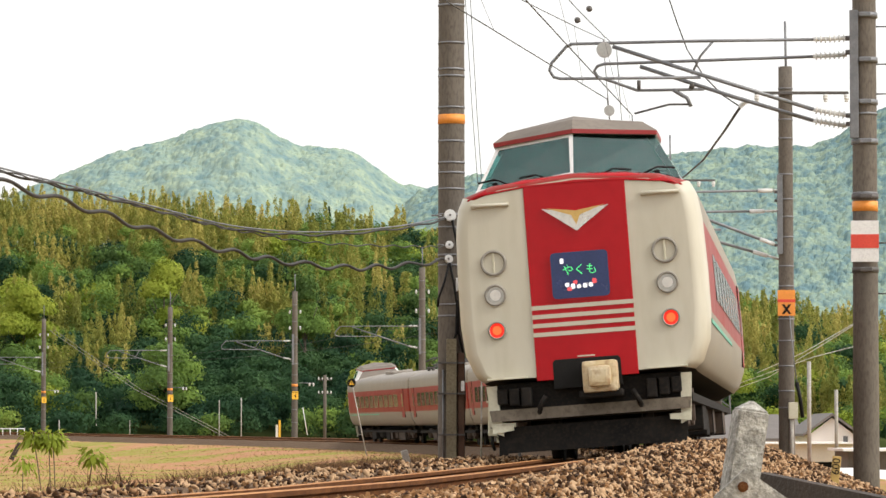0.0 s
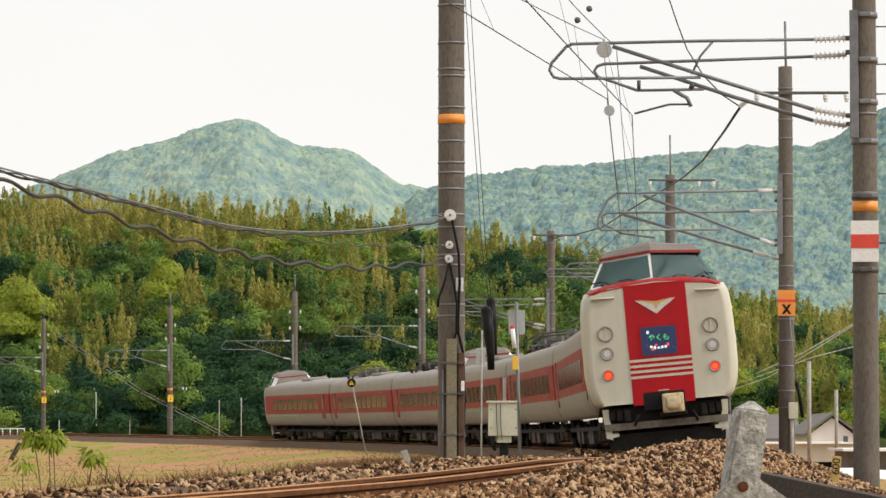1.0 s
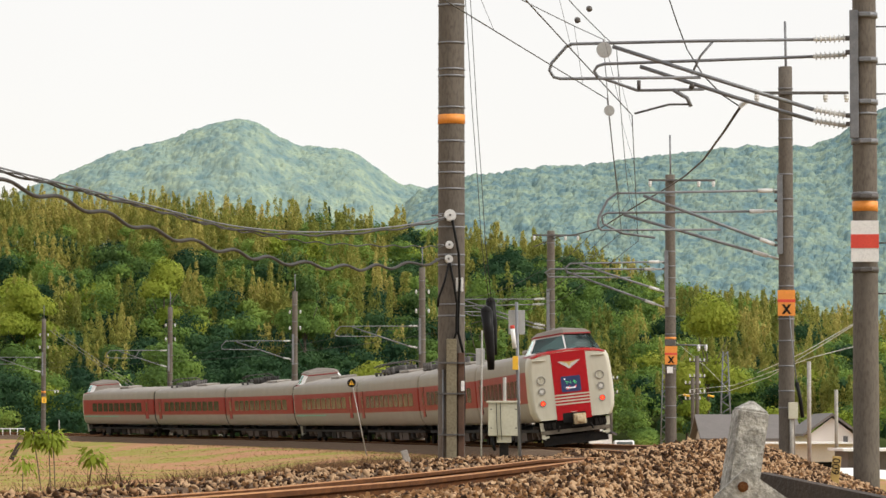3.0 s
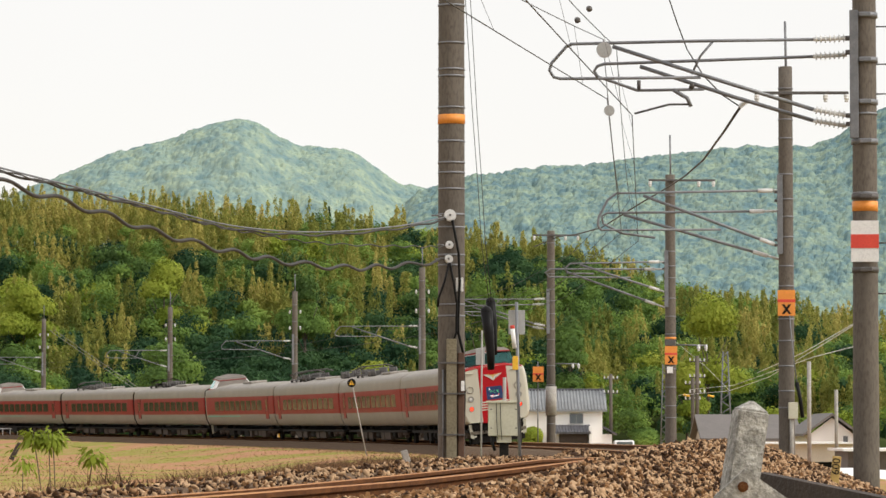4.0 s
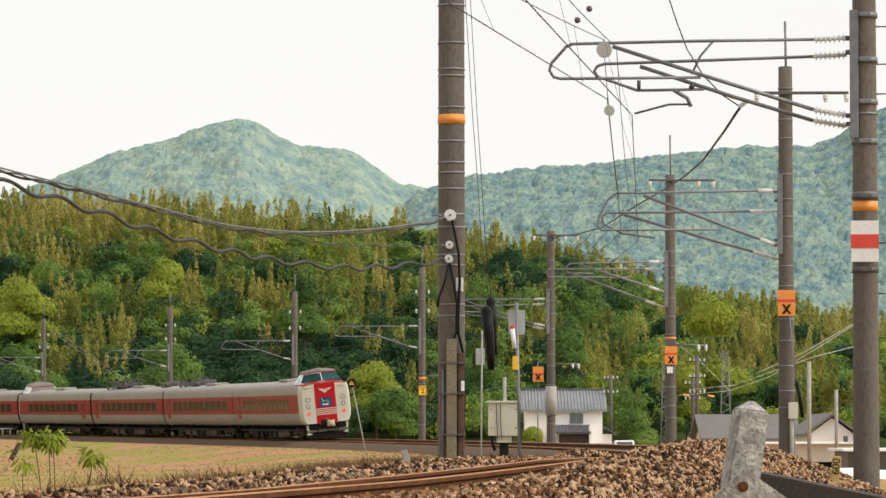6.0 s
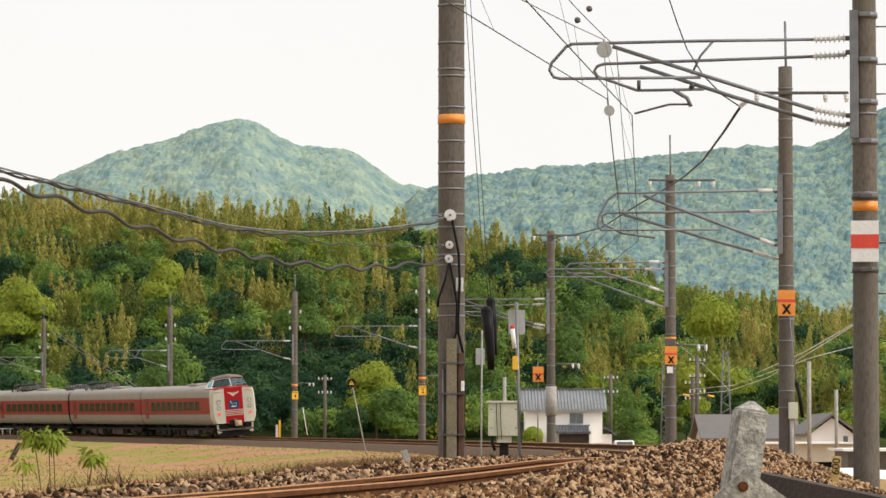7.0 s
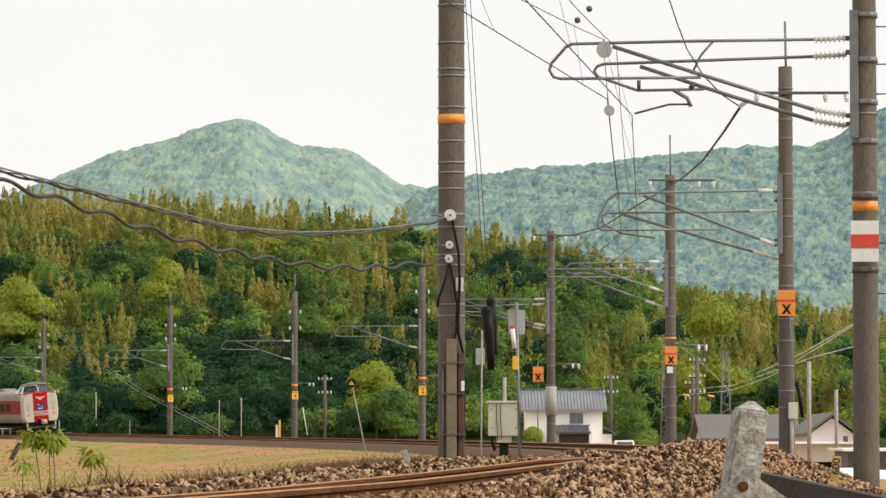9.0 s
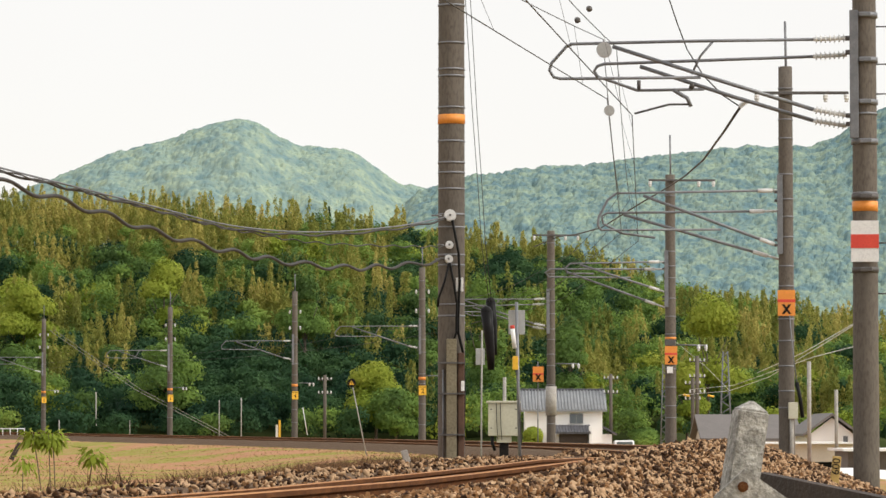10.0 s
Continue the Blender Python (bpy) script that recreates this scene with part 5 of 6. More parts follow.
# a conduit, switch box and black pipe on the second pole
bm = bmesh.new()
box(bm, 0.02, 0.25, -0.32, -0.19, 0.72, 1.12, 0.02)
part("switch_box", bm, M_CABINET, p2, "grey switch box")
bar(p2, "conduit", [(0.1, -0.22, 0.72), (0.1, -0.24, 0.2), (0.1, -0.24, -0.6)], 0.05, M_CONCL)
bar(p2, "black_sleeve", [(0.22, -0.3, 1.6), (0.30, -0.3, 1.2), (0.36, -0.3, 0.75)], 0.045, M_BLACK)
bar(p2, "guy_cable", [(0.06, -0.22, 3.2), (0.14, -0.25, 2.3), (0.22, -0.3, 1.6)], 0.012, M_STEEL)


def hang(a, b, sag, n=14):
    a, b = Vector(a), Vector(b)
    return [a.lerp(b, k / n) - Vector((0, 0, sag * 4 * (k / n) * (1 - k / n))) for k in range(n + 1)]


def overhead(label, posts, contact_u, contact_h, mess_u, mess_h):
    """Messenger wire, contact wire and droppers from pole to pole."""
    root = empty("overhead_line", label, "overhead line", Matrix(), "overhead lines of the track")
    for i in range(len(posts) - 1):
        s0, s1 = posts[i], posts[i + 1]
        c = hang(at(s0, contact_u[i], contact_h[i]), at(s1, contact_u[i + 1], contact_h[i + 1]), 0.02)
        m = hang(at(s0, mess_u[i], mess_h[i]), at(s1, mess_u[i + 1], mess_h[i + 1]), 0.32)
        bar(root, "contact_wire", c, 0.0075, M_WIRE, n=6)
        bar(root, "messenger_wire", m, 0.0065, M_WIRE, n=6)
        for k in (1, 4, 7, 10, 13):
            bar(root, "dropper", [c[k], m[k]], 0.003, M_WIRE, n=5)
    return root


SP = [p[0] for p in POLES]
overhead("bare overhead contact and messenger wires over the track", [-22] + SP, [0.0, -0.23, -0.3] + [-0.25, 0.1, -0.25, 0.1, -0.25, 0.1, -0.2, 0.1], [5.0, 5.06, 5.0] + [5.0] * 8,
         [-0.1, -0.46, -0.5] + [-0.4, 0.0, -0.35, 0.0, -0.3, 0.0, -0.2, 0.0], [6.1, 6.08, 6.0] + [6.0, 5.9] + [5.7] * 6)
overhead("second pair of overhead wires drawn aside to their anchorage", [-22] + SP[:4], [-2.45, -0.6, -0.7, -0.8, -1.0], [5.3, 5.3, 5.2, 5.2, 5.6], [-3.4, -0.66, -0.75, -0.9, -1.1], [6.5, 6.2, 6.1, 6.0, 6.2])
wire = empty("feeder_cable", "dark feeder cable looping between the poles", "cable", Matrix())
bar(wire, "thin_cable", [(3.528, 58, 7.981), (3.691, 58.5, 7.636), (3.883, 59, 7.258), (4.177, 59.5, 6.891), (4.513, 60, 6.627), (4.786, 60, 6.444)], 0.011, M_WIRE, n=6)
part("insulator", shared("ins_short", lambda: insulator_mesh(0.2, 0.05)), None, wire, m=between((4.786, 60, 6.426), (4.933, 60, 6.545)))
bar(wire, "thick_cable", [(4.804, 60, 6.426), (5.284, 70, 6.816), (5.961, 85, 7.397), (6.835, 105, 8.391), (7.496, 122, 9.257), (6.839, 130, 9.112), (5.979, 140, 8.847), (5.38, 150, 9.119), (4.898, 158, 9.445), (4.037, 165, 9.359)], 0.024, M_WIRE, n=6)
w2 = empty("span_wires", "thin span wires hanging from the line above", "wire", Matrix())
bar(w2, "drop_wire", [(0.357, 60, 8.261), (0.475, 60, 6.334), (0.566, 60, 5.144), (0.62, 60, 4.231), (0.747, 60, 3.273)], 0.006, M_WIRE, n=5)
bar(w2, "drop_wire", [(0.441, 60.3, 8.296), (0.551, 60.3, 6.36), (0.633, 60.3, 5.164), (0.687, 60.3, 4.246), (0.787, 60.3, 3.283)], 0.006, M_WIRE, n=5)

# ---- the thick pole inside the curve, with its cables ----
INNER = (0.124, 54.7, 0.793)
inner = empty("cable_pole", "thick weathered concrete pole with orange band and black cables", "utility pole", Matrix.Translation((INNER[0], INNER[1], INNER[2])))
part("shaft", shaft_mesh(8.6, 0.200, 0.188), None, inner)
for q in (8, 75, 122, 134, 190, 250, 288, 306, 335, 380, 403, 452, 470, 540, 560):
    part("band", shared(("iband", q % 3), lambda: ring_mesh(0.195, 0.03, M_STEEL)), None, inner, m=pose(0, 0, (812 - q) / 120.5))
part("orange_band", ring_mesh(0.193, 0.14, M_ORANGE, t=0.009), None, inner, "orange paint band", m=pose(0, 0, (812 - 211) / 120.5))
bm = bmesh.new()
box(bm, -0.075, 0.075, -0.30, -0.18, -0.2, 1.75, 0.01)
part("cable_trough", bm, M_MOSS, inner, "mossy cable trough up the pole")
bm = bmesh.new()
box(bm, 0.09, 0.19, -0.24, -0.1, -0.2, 1.55, 0.02)
part("rusty_conduit", bm, M_RUST, inner)
bar(inner, "grey_conduit", [(-0.12, -0.2, -0.2), (-0.12, -0.2, 1.3)], 0.016, M_STEEL)
for z in (0.35, 0.95, 1.4):
    bm = bmesh.new()
    box(bm, -0.2, 0.2, -0.31, -0.16, z - 0.012, z + 0.012)
    part("strap", bm, M_DARKSTEEL, inner)


def iz(q):
    return (812 - q) / 120.5


bar(inner, "black_cable", [(0.0, -0.24, iz(385)), (0.06, -0.26, iz(420)), (0.105, -0.26, iz(450)), (0.12, -0.24, iz(500)), (0.10, -0.24, iz(560)), (0.10, -0.23, iz(590)), (0.17, -0.2, iz(625)), (0.19, -0.18, iz(700)), (0.17, -0.18, iz(800))], 0.02, M_BLACK)
bar(inner, "black_cable", [(-0.03, -0.25, iz(465)), (-0.1, -0.3, iz(500)), (-0.19, -0.3, iz(530)), (-0.2, -0.28, iz(545))], 0.018, M_BLACK)
bar(inner, "black_cable", [(-0.03, -0.25, iz(465)), (0.03, -0.28, iz(500)), (0.08, -0.26, iz(540)), (0.07, -0.25, iz(590)), (0.0, -0.24, iz(620))], 0.018, M_BLACK)
for x, q, r in ((-0.02, 383, 0.09), (-0.03, 435, 0.06), (-0.04, 460, 0.065)):
    bm = bmesh.new()
    tube(bm, [(x, -0.23, iz(q)), (x, -0.18, iz(q))], r, 16)
    tube(bm, [(x, -0.28, iz(q)), (x, -0.23, iz(q))], r * 0.6, 14)
    tube(bm, [(x, -0.31, iz(q)), (x, -0.28, iz(q))], r * 0.85, 16)
    reel = part("reel_insulator", bm, M_PORC, inner, "pale porcelain reel")
    bar(reel, "bolt", [(x, -0.35, iz(q)), (x, -0.30, iz(q))], 0.016, M_DARKSTEEL)
    bar(reel, "shackle", [(x - r * 1.3, -0.25, iz(q) - 0.01), (x - r * 2.2, -0.24, iz(q)), (x - r * 3.0, -0.2, iz(q))], 0.012, M_STEEL)
plate(inner, "white_label", 0.12, iz(505), 0.11, 0.2, M_WHITE, -0.2)
plate(inner, "number_tag", 0.165, iz(684), 0.05, 0.15, M_WHITE, -0.25)


def twisted(root, name, pts, r, wob, pitch, mat, n=90, phase=0.0):
    """A cable with a helical wrap: it winds about its own line."""
    pts = [Vector(p) for p in pts]
    seg = len(pts) - 1
    out = []
    for k in range(n + 1):
        t = k / n * seg
        i = min(int(t), seg - 1)
        a, b = pts[max(i - 1, 0)], pts[i]
        c, d = pts[i + 1], pts[min(i + 2, seg)]
        w = t - i
        p = 0.5 * ((2 * b) + (c - a) * w + (2 * a - 5 * b + 4 * c - d) * w * w + (3 * b - a - 3 * c + d) * w ** 3)
        ph = k / n * pitch * 6.283 + phase
        out.append(p + Vector((0, math.cos(ph) * wob, math.sin(ph) * wob)))
    bar(root, name, out, r, mat, n=6)


cables = empty("aerial_cables", "sagging dark aerial cables, one wound with a spiral", "cable", Matrix())
top_line = [(0.066, 54.6, 4.34), (-0.651, 51, 4.001), (-1.6, 47, 3.71), (-2.407, 43.5, 3.589), (-3.017, 41, 3.627), (-3.664, 38, 3.669), (-4.174, 35, 3.677), (-4.792, 32, 3.743)]
twisted(cables, "messenger_strand", top_line, 0.010, 0.0, 1, M_STEEL)
twisted(cables, "aerial_cable", [(x, y, z - 0.035) for x, y, z in top_line], 0.014, 0.012, 13, M_WIRE, 160)
mid_line = [(0.05, 54.6, 3.9), (-0.657, 51.5, 3.754), (-1.617, 47.5, 3.599), (-2.3, 44, 3.543), (-2.864, 41.5, 3.562), (-3.463, 39, 3.633), (-3.964, 36, 3.632), (-4.791, 32, 3.694)]
twisted(cables, "slim_cable", mid_line, 0.009, 0.014, 22, M_WIRE, 220)
low_line = [(0.05, 54.6, 3.7), (-0.657, 51.5, 3.48), (-1.282, 48.5, 3.325), (-1.963, 45.5, 3.27), (-2.509, 43, 3.28), (-3.102, 40.5, 3.357), (-3.663, 38, 3.478), (-4.173, 35, 3.544), (-4.791, 32, 3.655)]
twisted(cables, "spiral_cable", low_line, 0.021, 0.034, 13, M_WIRE, 300)

for a, b in (((1.922, 53, 7.064), (2.092, 53, 7.226)),):
    for q in (a, b):
        ball = empty("wire_ball", "small dark ball clamped on the messenger wire", "insulator ball", Matrix.Translation(q), "balls on the messenger wires")
        bm = bmesh.new()
        bmesh.ops.create_uvsphere(bm, u_segments=14, v_segments=10, radius=0.045)
        tube(bm, [(-0.04, 0, 0.025), (0.04, 0, -0.025)], 0.010, 6)
        part("ball", bm, M_DARKSTEEL, ball)



# ---- lineside equipment inside the curve ----
def gz(x, y):
    return float(ground_z(np.array([float(x)]), np.array([float(y)]))[0])


def post_thing(name, label, category, top, foot, r, mat, lean=0.0):
    root = empty(name, label, category, Matrix())
    f = Vector(foot)
    f.z = min(f.z, gz(f.x, f.y) + 0.05)
    bar(root, "post", [f - Vector((0, 0, 0.15)), Vector(top)], r, mat)
    return root


cab = empty("signal_cabinet", "cream weathered signal cabinet on a short stand", "cabinet", Matrix.Translation((1.07, 66, 0.709)))
CZ = (812 - 770) / 99.8
bm = bmesh.new()
box(bm, -0.27, 0.27, -0.16, 0.16, CZ - 0.02, CZ + 0.56, 0.015)
body = part("box", bm, M_CABINET, cab)
bm = bmesh.new()
box(bm, -0.30, 0.30, -0.19, 0.19, CZ + 0.56, CZ + 0.60, 0.01)
part("lid", bm, M_CABINET, cab)
bm = bmesh.new()
box(bm, -0.12, 0.14, -0.12, 0.12, CZ - 0.14, CZ - 0.02, 0.01)
part("cable_entry", bm, M_CABINET, cab)
bm = bmesh.new()
box(bm, -0.07, 0.09, -0.08, 0.08, -0.5, CZ - 0.14, 0.01)
part("stand", bm, M_UNDER, cab)
bar(cab, "hose", [(-0.19, -0.1, CZ), (-0.2, -0.12, CZ - 0.15), (-0.15, -0.12, CZ - 0.28)], 0.03, M_BLACK)
for x, z in ((-0.22, CZ + 0.45), (-0.22, CZ + 0.12), (0.22, CZ + 0.12), (0.22, CZ + 0.45)):
    bm = bmesh.new()
    tube(bm, [(x, -0.175, z), (x, -0.155, z)], 0.014, 8)
    part("bolt", bm, M_DARKSTEEL, cab)
for x in (-0.13, -0.06):
    bar(cab, "cable", [(x, -0.17, CZ + 0.6), (x + 0.01, -0.175, CZ + 0.2), (x + 0.03, -0.17, CZ - 0.1)], 0.006, M_BLACK, n=5)

sp = post_thing("signal_post", "thin grey post with blank sign, white tube and yellow tag", "sign post", (1.283, 65, 3.446), (1.35, 65, 0.834), 0.028, M_STEEL)
bm = bmesh.new()
box(bm, 1.145, 1.432, 65.05, 65.07, 2.883, 3.307, 0.005)
part("blank_sign", bm, M_DISC, sp, "pale grey sign seen from behind")
bar(sp, "white_tube", [(1.21, 64.8, 2.976), (1.249, 64.8, 2.632)], 0.038, M_WHITE)
bar(sp, "red_cap", [(1.205, 64.8, 3.035), (1.21, 64.8, 2.976)], 0.04, M_ORED)
bm = bmesh.new()
box(bm, 1.211, 1.309, 64.8, 64.95, 2.262, 2.498, 0.01)
part("yellow_tag", bm, M_YELLOW, sp)
bar(sp, "brace", [(1.282, 65, 2.311), (1.365, 64.8, 0.982)], 0.012, M_DARKSTEEL)
wp = post_thing("marker_post", "slim white post with small grey sign", "sign post", (0.66, 63, 2.898), (0.64, 63, 0.731), 0.015, M_CONCL)
bm = bmesh.new()
box(bm, 0.554, 0.707, 63.0, 63.03, 2.315, 2.592, 0.004)
part("small_sign", bm, M_DISC, wp, "small grey sign seen from behind")
post_thing("wooden_stake", "old grey stake behind the cabinet", "stake", (1.19, 72, 2.234), (1.189, 72, 0.904), 0.035, M_CONCL)
sleeves = empty("hanging_sleeves", "two black tapered insulating sleeves hung on wires", "cable sleeve", Matrix())
for pts in ([(0.701, 60, 3.118), (0.738, 60, 2.772), (0.765, 60, 2.499), (0.774, 60, 2.18)], [(0.77, 60.4, 3.287), (0.807, 60.4, 2.966), (0.816, 60.4, 2.691), (0.825, 60.4, 2.434)]):
    bm = bmesh.new()
    tube(bm, pts, 0.098 if pts[0][1] < 60.2 else 0.08, 14, r2=0.055)
    bmesh.ops.create_uvsphere(bm, u_segments=14, v_segments=8, radius=0.097 if pts[0][1] < 60.2 else 0.079, matrix=Matrix.Translation(pts[0]))
    part("sleeve", bm, M_BLACK, sleeves)

warn = post_thing("warning_sign", "round black and yellow warning sign on a leaning rod", "sign", (-3.422, 141, 2.883), (-2.864, 141, 0.726), 0.022, M_CONCL)
bm = bmesh.new()
c = (-3.462, 140.9, 3.01)
prism(bm, [(c[0] + x, c[2] + z) for x, z in circle(0.165, 20)], c[1] - 0.02, c[1] + 0.02)
part("disc", bm, M_DARK, warn)
bm = bmesh.new()
prism(bm, [(c[0] - 0.10, c[2] - 0.07), (c[0] + 0.10, c[2] - 0.07), (c[0], c[2] + 0.10)], c[1] - 0.03, c[1] - 0.021)
part("triangle", bm, M_YELLOW, warn)
bm = bmesh.new()
box(bm, c[0] - 0.014, c[0] + 0.014, c[1] - 0.036, c[1] - 0.031, c[2] - 0.05, c[2] + 0.06)
part("mark", bm, M_DARK, warn)

stub = empty("leaning_stub", "short leaning concrete marker stub in the grass", "marker post", Matrix.Translation((-0.562, 58, 0.742)) @ pose(0, 0, 0, 0, -18, 10))
bm = bmesh.new()
box(bm, -0.05, 0.05, -0.05, 0.05, -0.2, 0.16, 0.012)
part("post", bm, M_CONCL, stub)
stump = empty("leaning_stake", "short dark leaning stake in the bank", "stake", Matrix.Translation((-12.603, 110, 0.614)) @ pose(0, 0, 0, 0, 28, 0))
bm = bmesh.new()
box(bm, -0.07, 0.07, -0.05, 0.05, -0.3, 0.26, 0.015)
part("post", bm, M_TIMBER, stump)

# ---- thin posts and poles beyond the far side of the track ----
for px_x, d, ztop, zfoot, r, lab in ((-18.317, 305, 3.732, 0.6, 0.05, "thin white fence post"), (-16.243, 300, 3.872, 0.6, 0.055, "thin white fence post"), (-29.611, 318, 4.514, 0.6, 0.07, "thin pale post"),
                                     (-26.214, 312, 2.088, 0.6, 0.04, "short pale post"), (-31.511, 306, 2.071, 0.6, 0.06, "short white post")):
    r0 = empty("slim_post", lab + " beyond the track", "post", Matrix())
    bar(r0, "post", [(px_x, d, zfoot - 0.8), (px_x, d, ztop)], r * 0.8, M_CONCL)
rod = empty("leaning_rod", "thin white leaning rod beside a pole", "rod", Matrix())
bar(rod, "rod", [(-8.875, 236, 2.658), (-8.585, 236, 0.943)], 0.03, M_WHITE)
tag = empty("marker_board", "small yellow and white marker boards beside the track", "marker", Matrix())
bm = bmesh.new()
box(bm, -10.592, -10.446, 240, 240.05, 0.2, 1.883, 0.005)
part("yellow_board", bm, M_YELLOW, tag)
bm = bmesh.new()
box(bm, -10.783, -10.637, 240.2, 240.25, 0.2, 1.592, 0.005)
part("white_board", bm, M_WHITE, tag)
fence = empty("low_rail_fence", "low white pipe fence beside the track", "fence", Matrix())
for a, b in (((-34.242, 290, 0.664), (-34.246, 290, 1.411)), ((-33.671, 290, 0.664), (-33.675, 290, 1.411)), ((-33.099, 290, 0.664), (-33.103, 290, 1.411)), ((-32.572, 290, 0.664), (-32.576, 290, 1.411))):
    bar(fence, "post", [a, b], 0.035, M_WHITE)
bar(fence, "rail", [(-35.345, 290, 1.367), (-32.532, 290, 1.367)], 0.035, M_WHITE)


def utility_pole(x, d, ztop, label, arms=2):
    root = empty("utility_pole", label, "utility pole", Matrix.Translation((x, d, 0.2)))
    bar(root, "shaft", [(0, 0, -0.5), (0, 0, ztop - 0.2)], 0.13 if arms else 0.085, M_CONC if arms else M_CONCL)
    for k in range(arms):
        z = ztop - 0.6 - 1.1 * k
        bar(root, "crossarm", [(-0.55, 0, z), (0.55, 0, z)], 0.04, M_DARKSTEEL)
        for q in (-0.5, -0.2, 0.2, 0.5):
            part("tail_insulator", shared("tail_ins", lambda: insulator_small()), None, root, m=pose(q, 0, z + 0.2))
    return root


utility_pole(-9.509, 300, 5.691, "slim utility pole with lamps beyond the track")
utility_pole(13.152, 292, 5.66, "slim utility pole beside the house", 2)
utility_pole(17.744, 260, 6.433, "utility pole with crossarms and yellow covers", 3)
utility_pole(17.563, 262, 4.884, "short utility pole with insulators", 2)
utility_pole(14.741, 150, 3.991, "plain concrete utility pole behind the bank", 0)
utility_pole(17.944, 170, 3.075, "thin concrete pole by the white house", 0)
for x, y, lab in ((16.929, 3.664, "a"), (18.618, 3.625, "b")):
    cov = empty("cable_cover", "yellow cover on the power cable", "cable cover", Matrix.Translation((x, 259, y)))
    bar(cov, "cover", [(-0.22, 0, 0.05), (0.22, 0, -0.05)], 0.075, M_YELLOW)
pw = empty("power_lines", "pale twisted power lines rising towards the near poles", "power line", Matrix())
for pts in ([(16.34, 259, 3.664), (15.349, 200, 3.345), (13.106, 150, 3.354), (10.95, 110, 3.581), (9.497, 85, 3.685)], [(17.127, 259, 4.056), (15.653, 200, 3.648), (13.107, 150, 3.536), (10.949, 110, 3.381), (9.559, 85, 3.169)],
            [(13.495, 160, 3.692), (11.581, 120, 3.706), (10.056, 90, 3.858)], [(16.021, 260, 7.616), (18.382, 260, 5.644), (19.57, 255, 4.012)]):
    bar(pw, "line", pts, 0.012, M_WHITE, n=5)
gw = empty("guy_wires", "pair of pale guy wires sloping from the far pole", "guy wire", Matrix())
for dx in (0, 8):
    bar(gw, "wire", [(-31.482, 298, 9.233), (-24.092, 292, 4.42), (-16.805, 285, 0.803)] if dx == 0 else [(-31.12, 298, 9.233), (-23.649, 292, 4.42), (-16.373, 285, 0.803)], 0.018, M_CONCL, n=5)


def lattice_tower(x, d, ztop, w):
    root = empty("lattice_mast", "grey steel lattice mast beyond the bank", "lattice mast", Matrix.Translation((x, d, 0.0)))
    for sx in (-1, 1):
        for sy in (-1, 1):
            bar(root, "leg", [(sx * w, sy * w, -0.5), (sx * w * 0.35, sy * w * 0.35, ztop)], 0.032, M_STEEL, n=6)
    n = 14
    for k in range(n):
        z0, z1 = ztop * k / n, ztop * (k + 1) / n
        f0, f1 = w * (1 - 0.65 * k / n), w * (1 - 0.65 * (k + 1) / n)
        s = 1 if k % 2 else -1
        for sy in (-1, 1):
            bar(root, "lace", [(-s * f0, sy * f0, z0), (s * f1, sy * f1, z1)], 0.02, M_STEEL, n=5)
    return root


lattice_tower(18.199, 240, 6.322, 0.42)
lattice_tower(15.754, 265, 5.931, 0.3)

cross = empty("cross_board", "orange cross board on a thin post", "sign", Matrix())
bar(cross, "post", [(3.975, 156, 2.684), (3.976, 156, 4.103)], 0.02, M_STEEL)
bm = bmesh.new()
q0, q1 = (3.76, 155.9, 3.25), (4.21, 155.9, 3.888)
box(bm, q0[0], q1[0], 155.85, 155.9, q0[2], q1[2], 0.005)
part("board", bm, M_ORANGE, cross)
bm = bmesh.new()
box(bm, q0[0], q1[0], 155.84, 155.85, (q0[2] + q1[2]) / 2 - 0.02, (q0[2] + q1[2]) / 2 + 0.04)
part("red_bar", bm, M_ORED, cross)
cross_mark(cross, (q0[0] + q1[0]) / 2, q0[2] + 0.19, 0.13, 155.83)
bar(cross, "long_post", [(3.972, 156, 0.558), (3.975, 156, 2.92)], 0.025, M_STEEL)


# ---- houses ----
def gable_house(name, label, x0, x1, y0, y1, z0, eave, ridge, wall, roof, along_x=True, over=0.35):
    root = empty(name, label, "house", Matrix())
    bm = bmesh.new()
    box(bm, x0, x1, y0, y1, z0, eave)
    if along_x:
        ym = (y0 + y1) / 2
        for x in (x0, x1 - 0.02):
            prism_x(bm, [(y0, eave), (y1, eave), (ym, ridge - 0.1)], x, x + 0.02)
    else:
        xm = (x0 + x1) / 2
        prism(bm, [(x0, eave), (x1, eave), (xm, ridge - 0.1)], y0, y0 + 0.02)
    part("wall", bm, wall, root)
    bm = bmesh.new()
    t = 0.14
    if along_x:
        ym = (y0 + y1) / 2
        for ya in (y0 - over, y1 + over):
            prism_x(bm, [(ya, eave - 0.08), (ym, ridge), (ym, ridge + t), (ya, eave - 0.08 + t)], x0 - over, x1 + over)
    else:
        xm = (x0 + x1) / 2
        for xa in (x0 - over, x1 + over):
            prism(bm, [(xa, eave - 0.08), (xm, ridge), (xm, ridge + t), (xa, eave - 0.08 + t)], y0 - over, y1 + over)
    bmesh.ops.recalc_face_normals(bm, faces=bm.faces)
    r = part("roof", bm, roof, root)
    return root, r


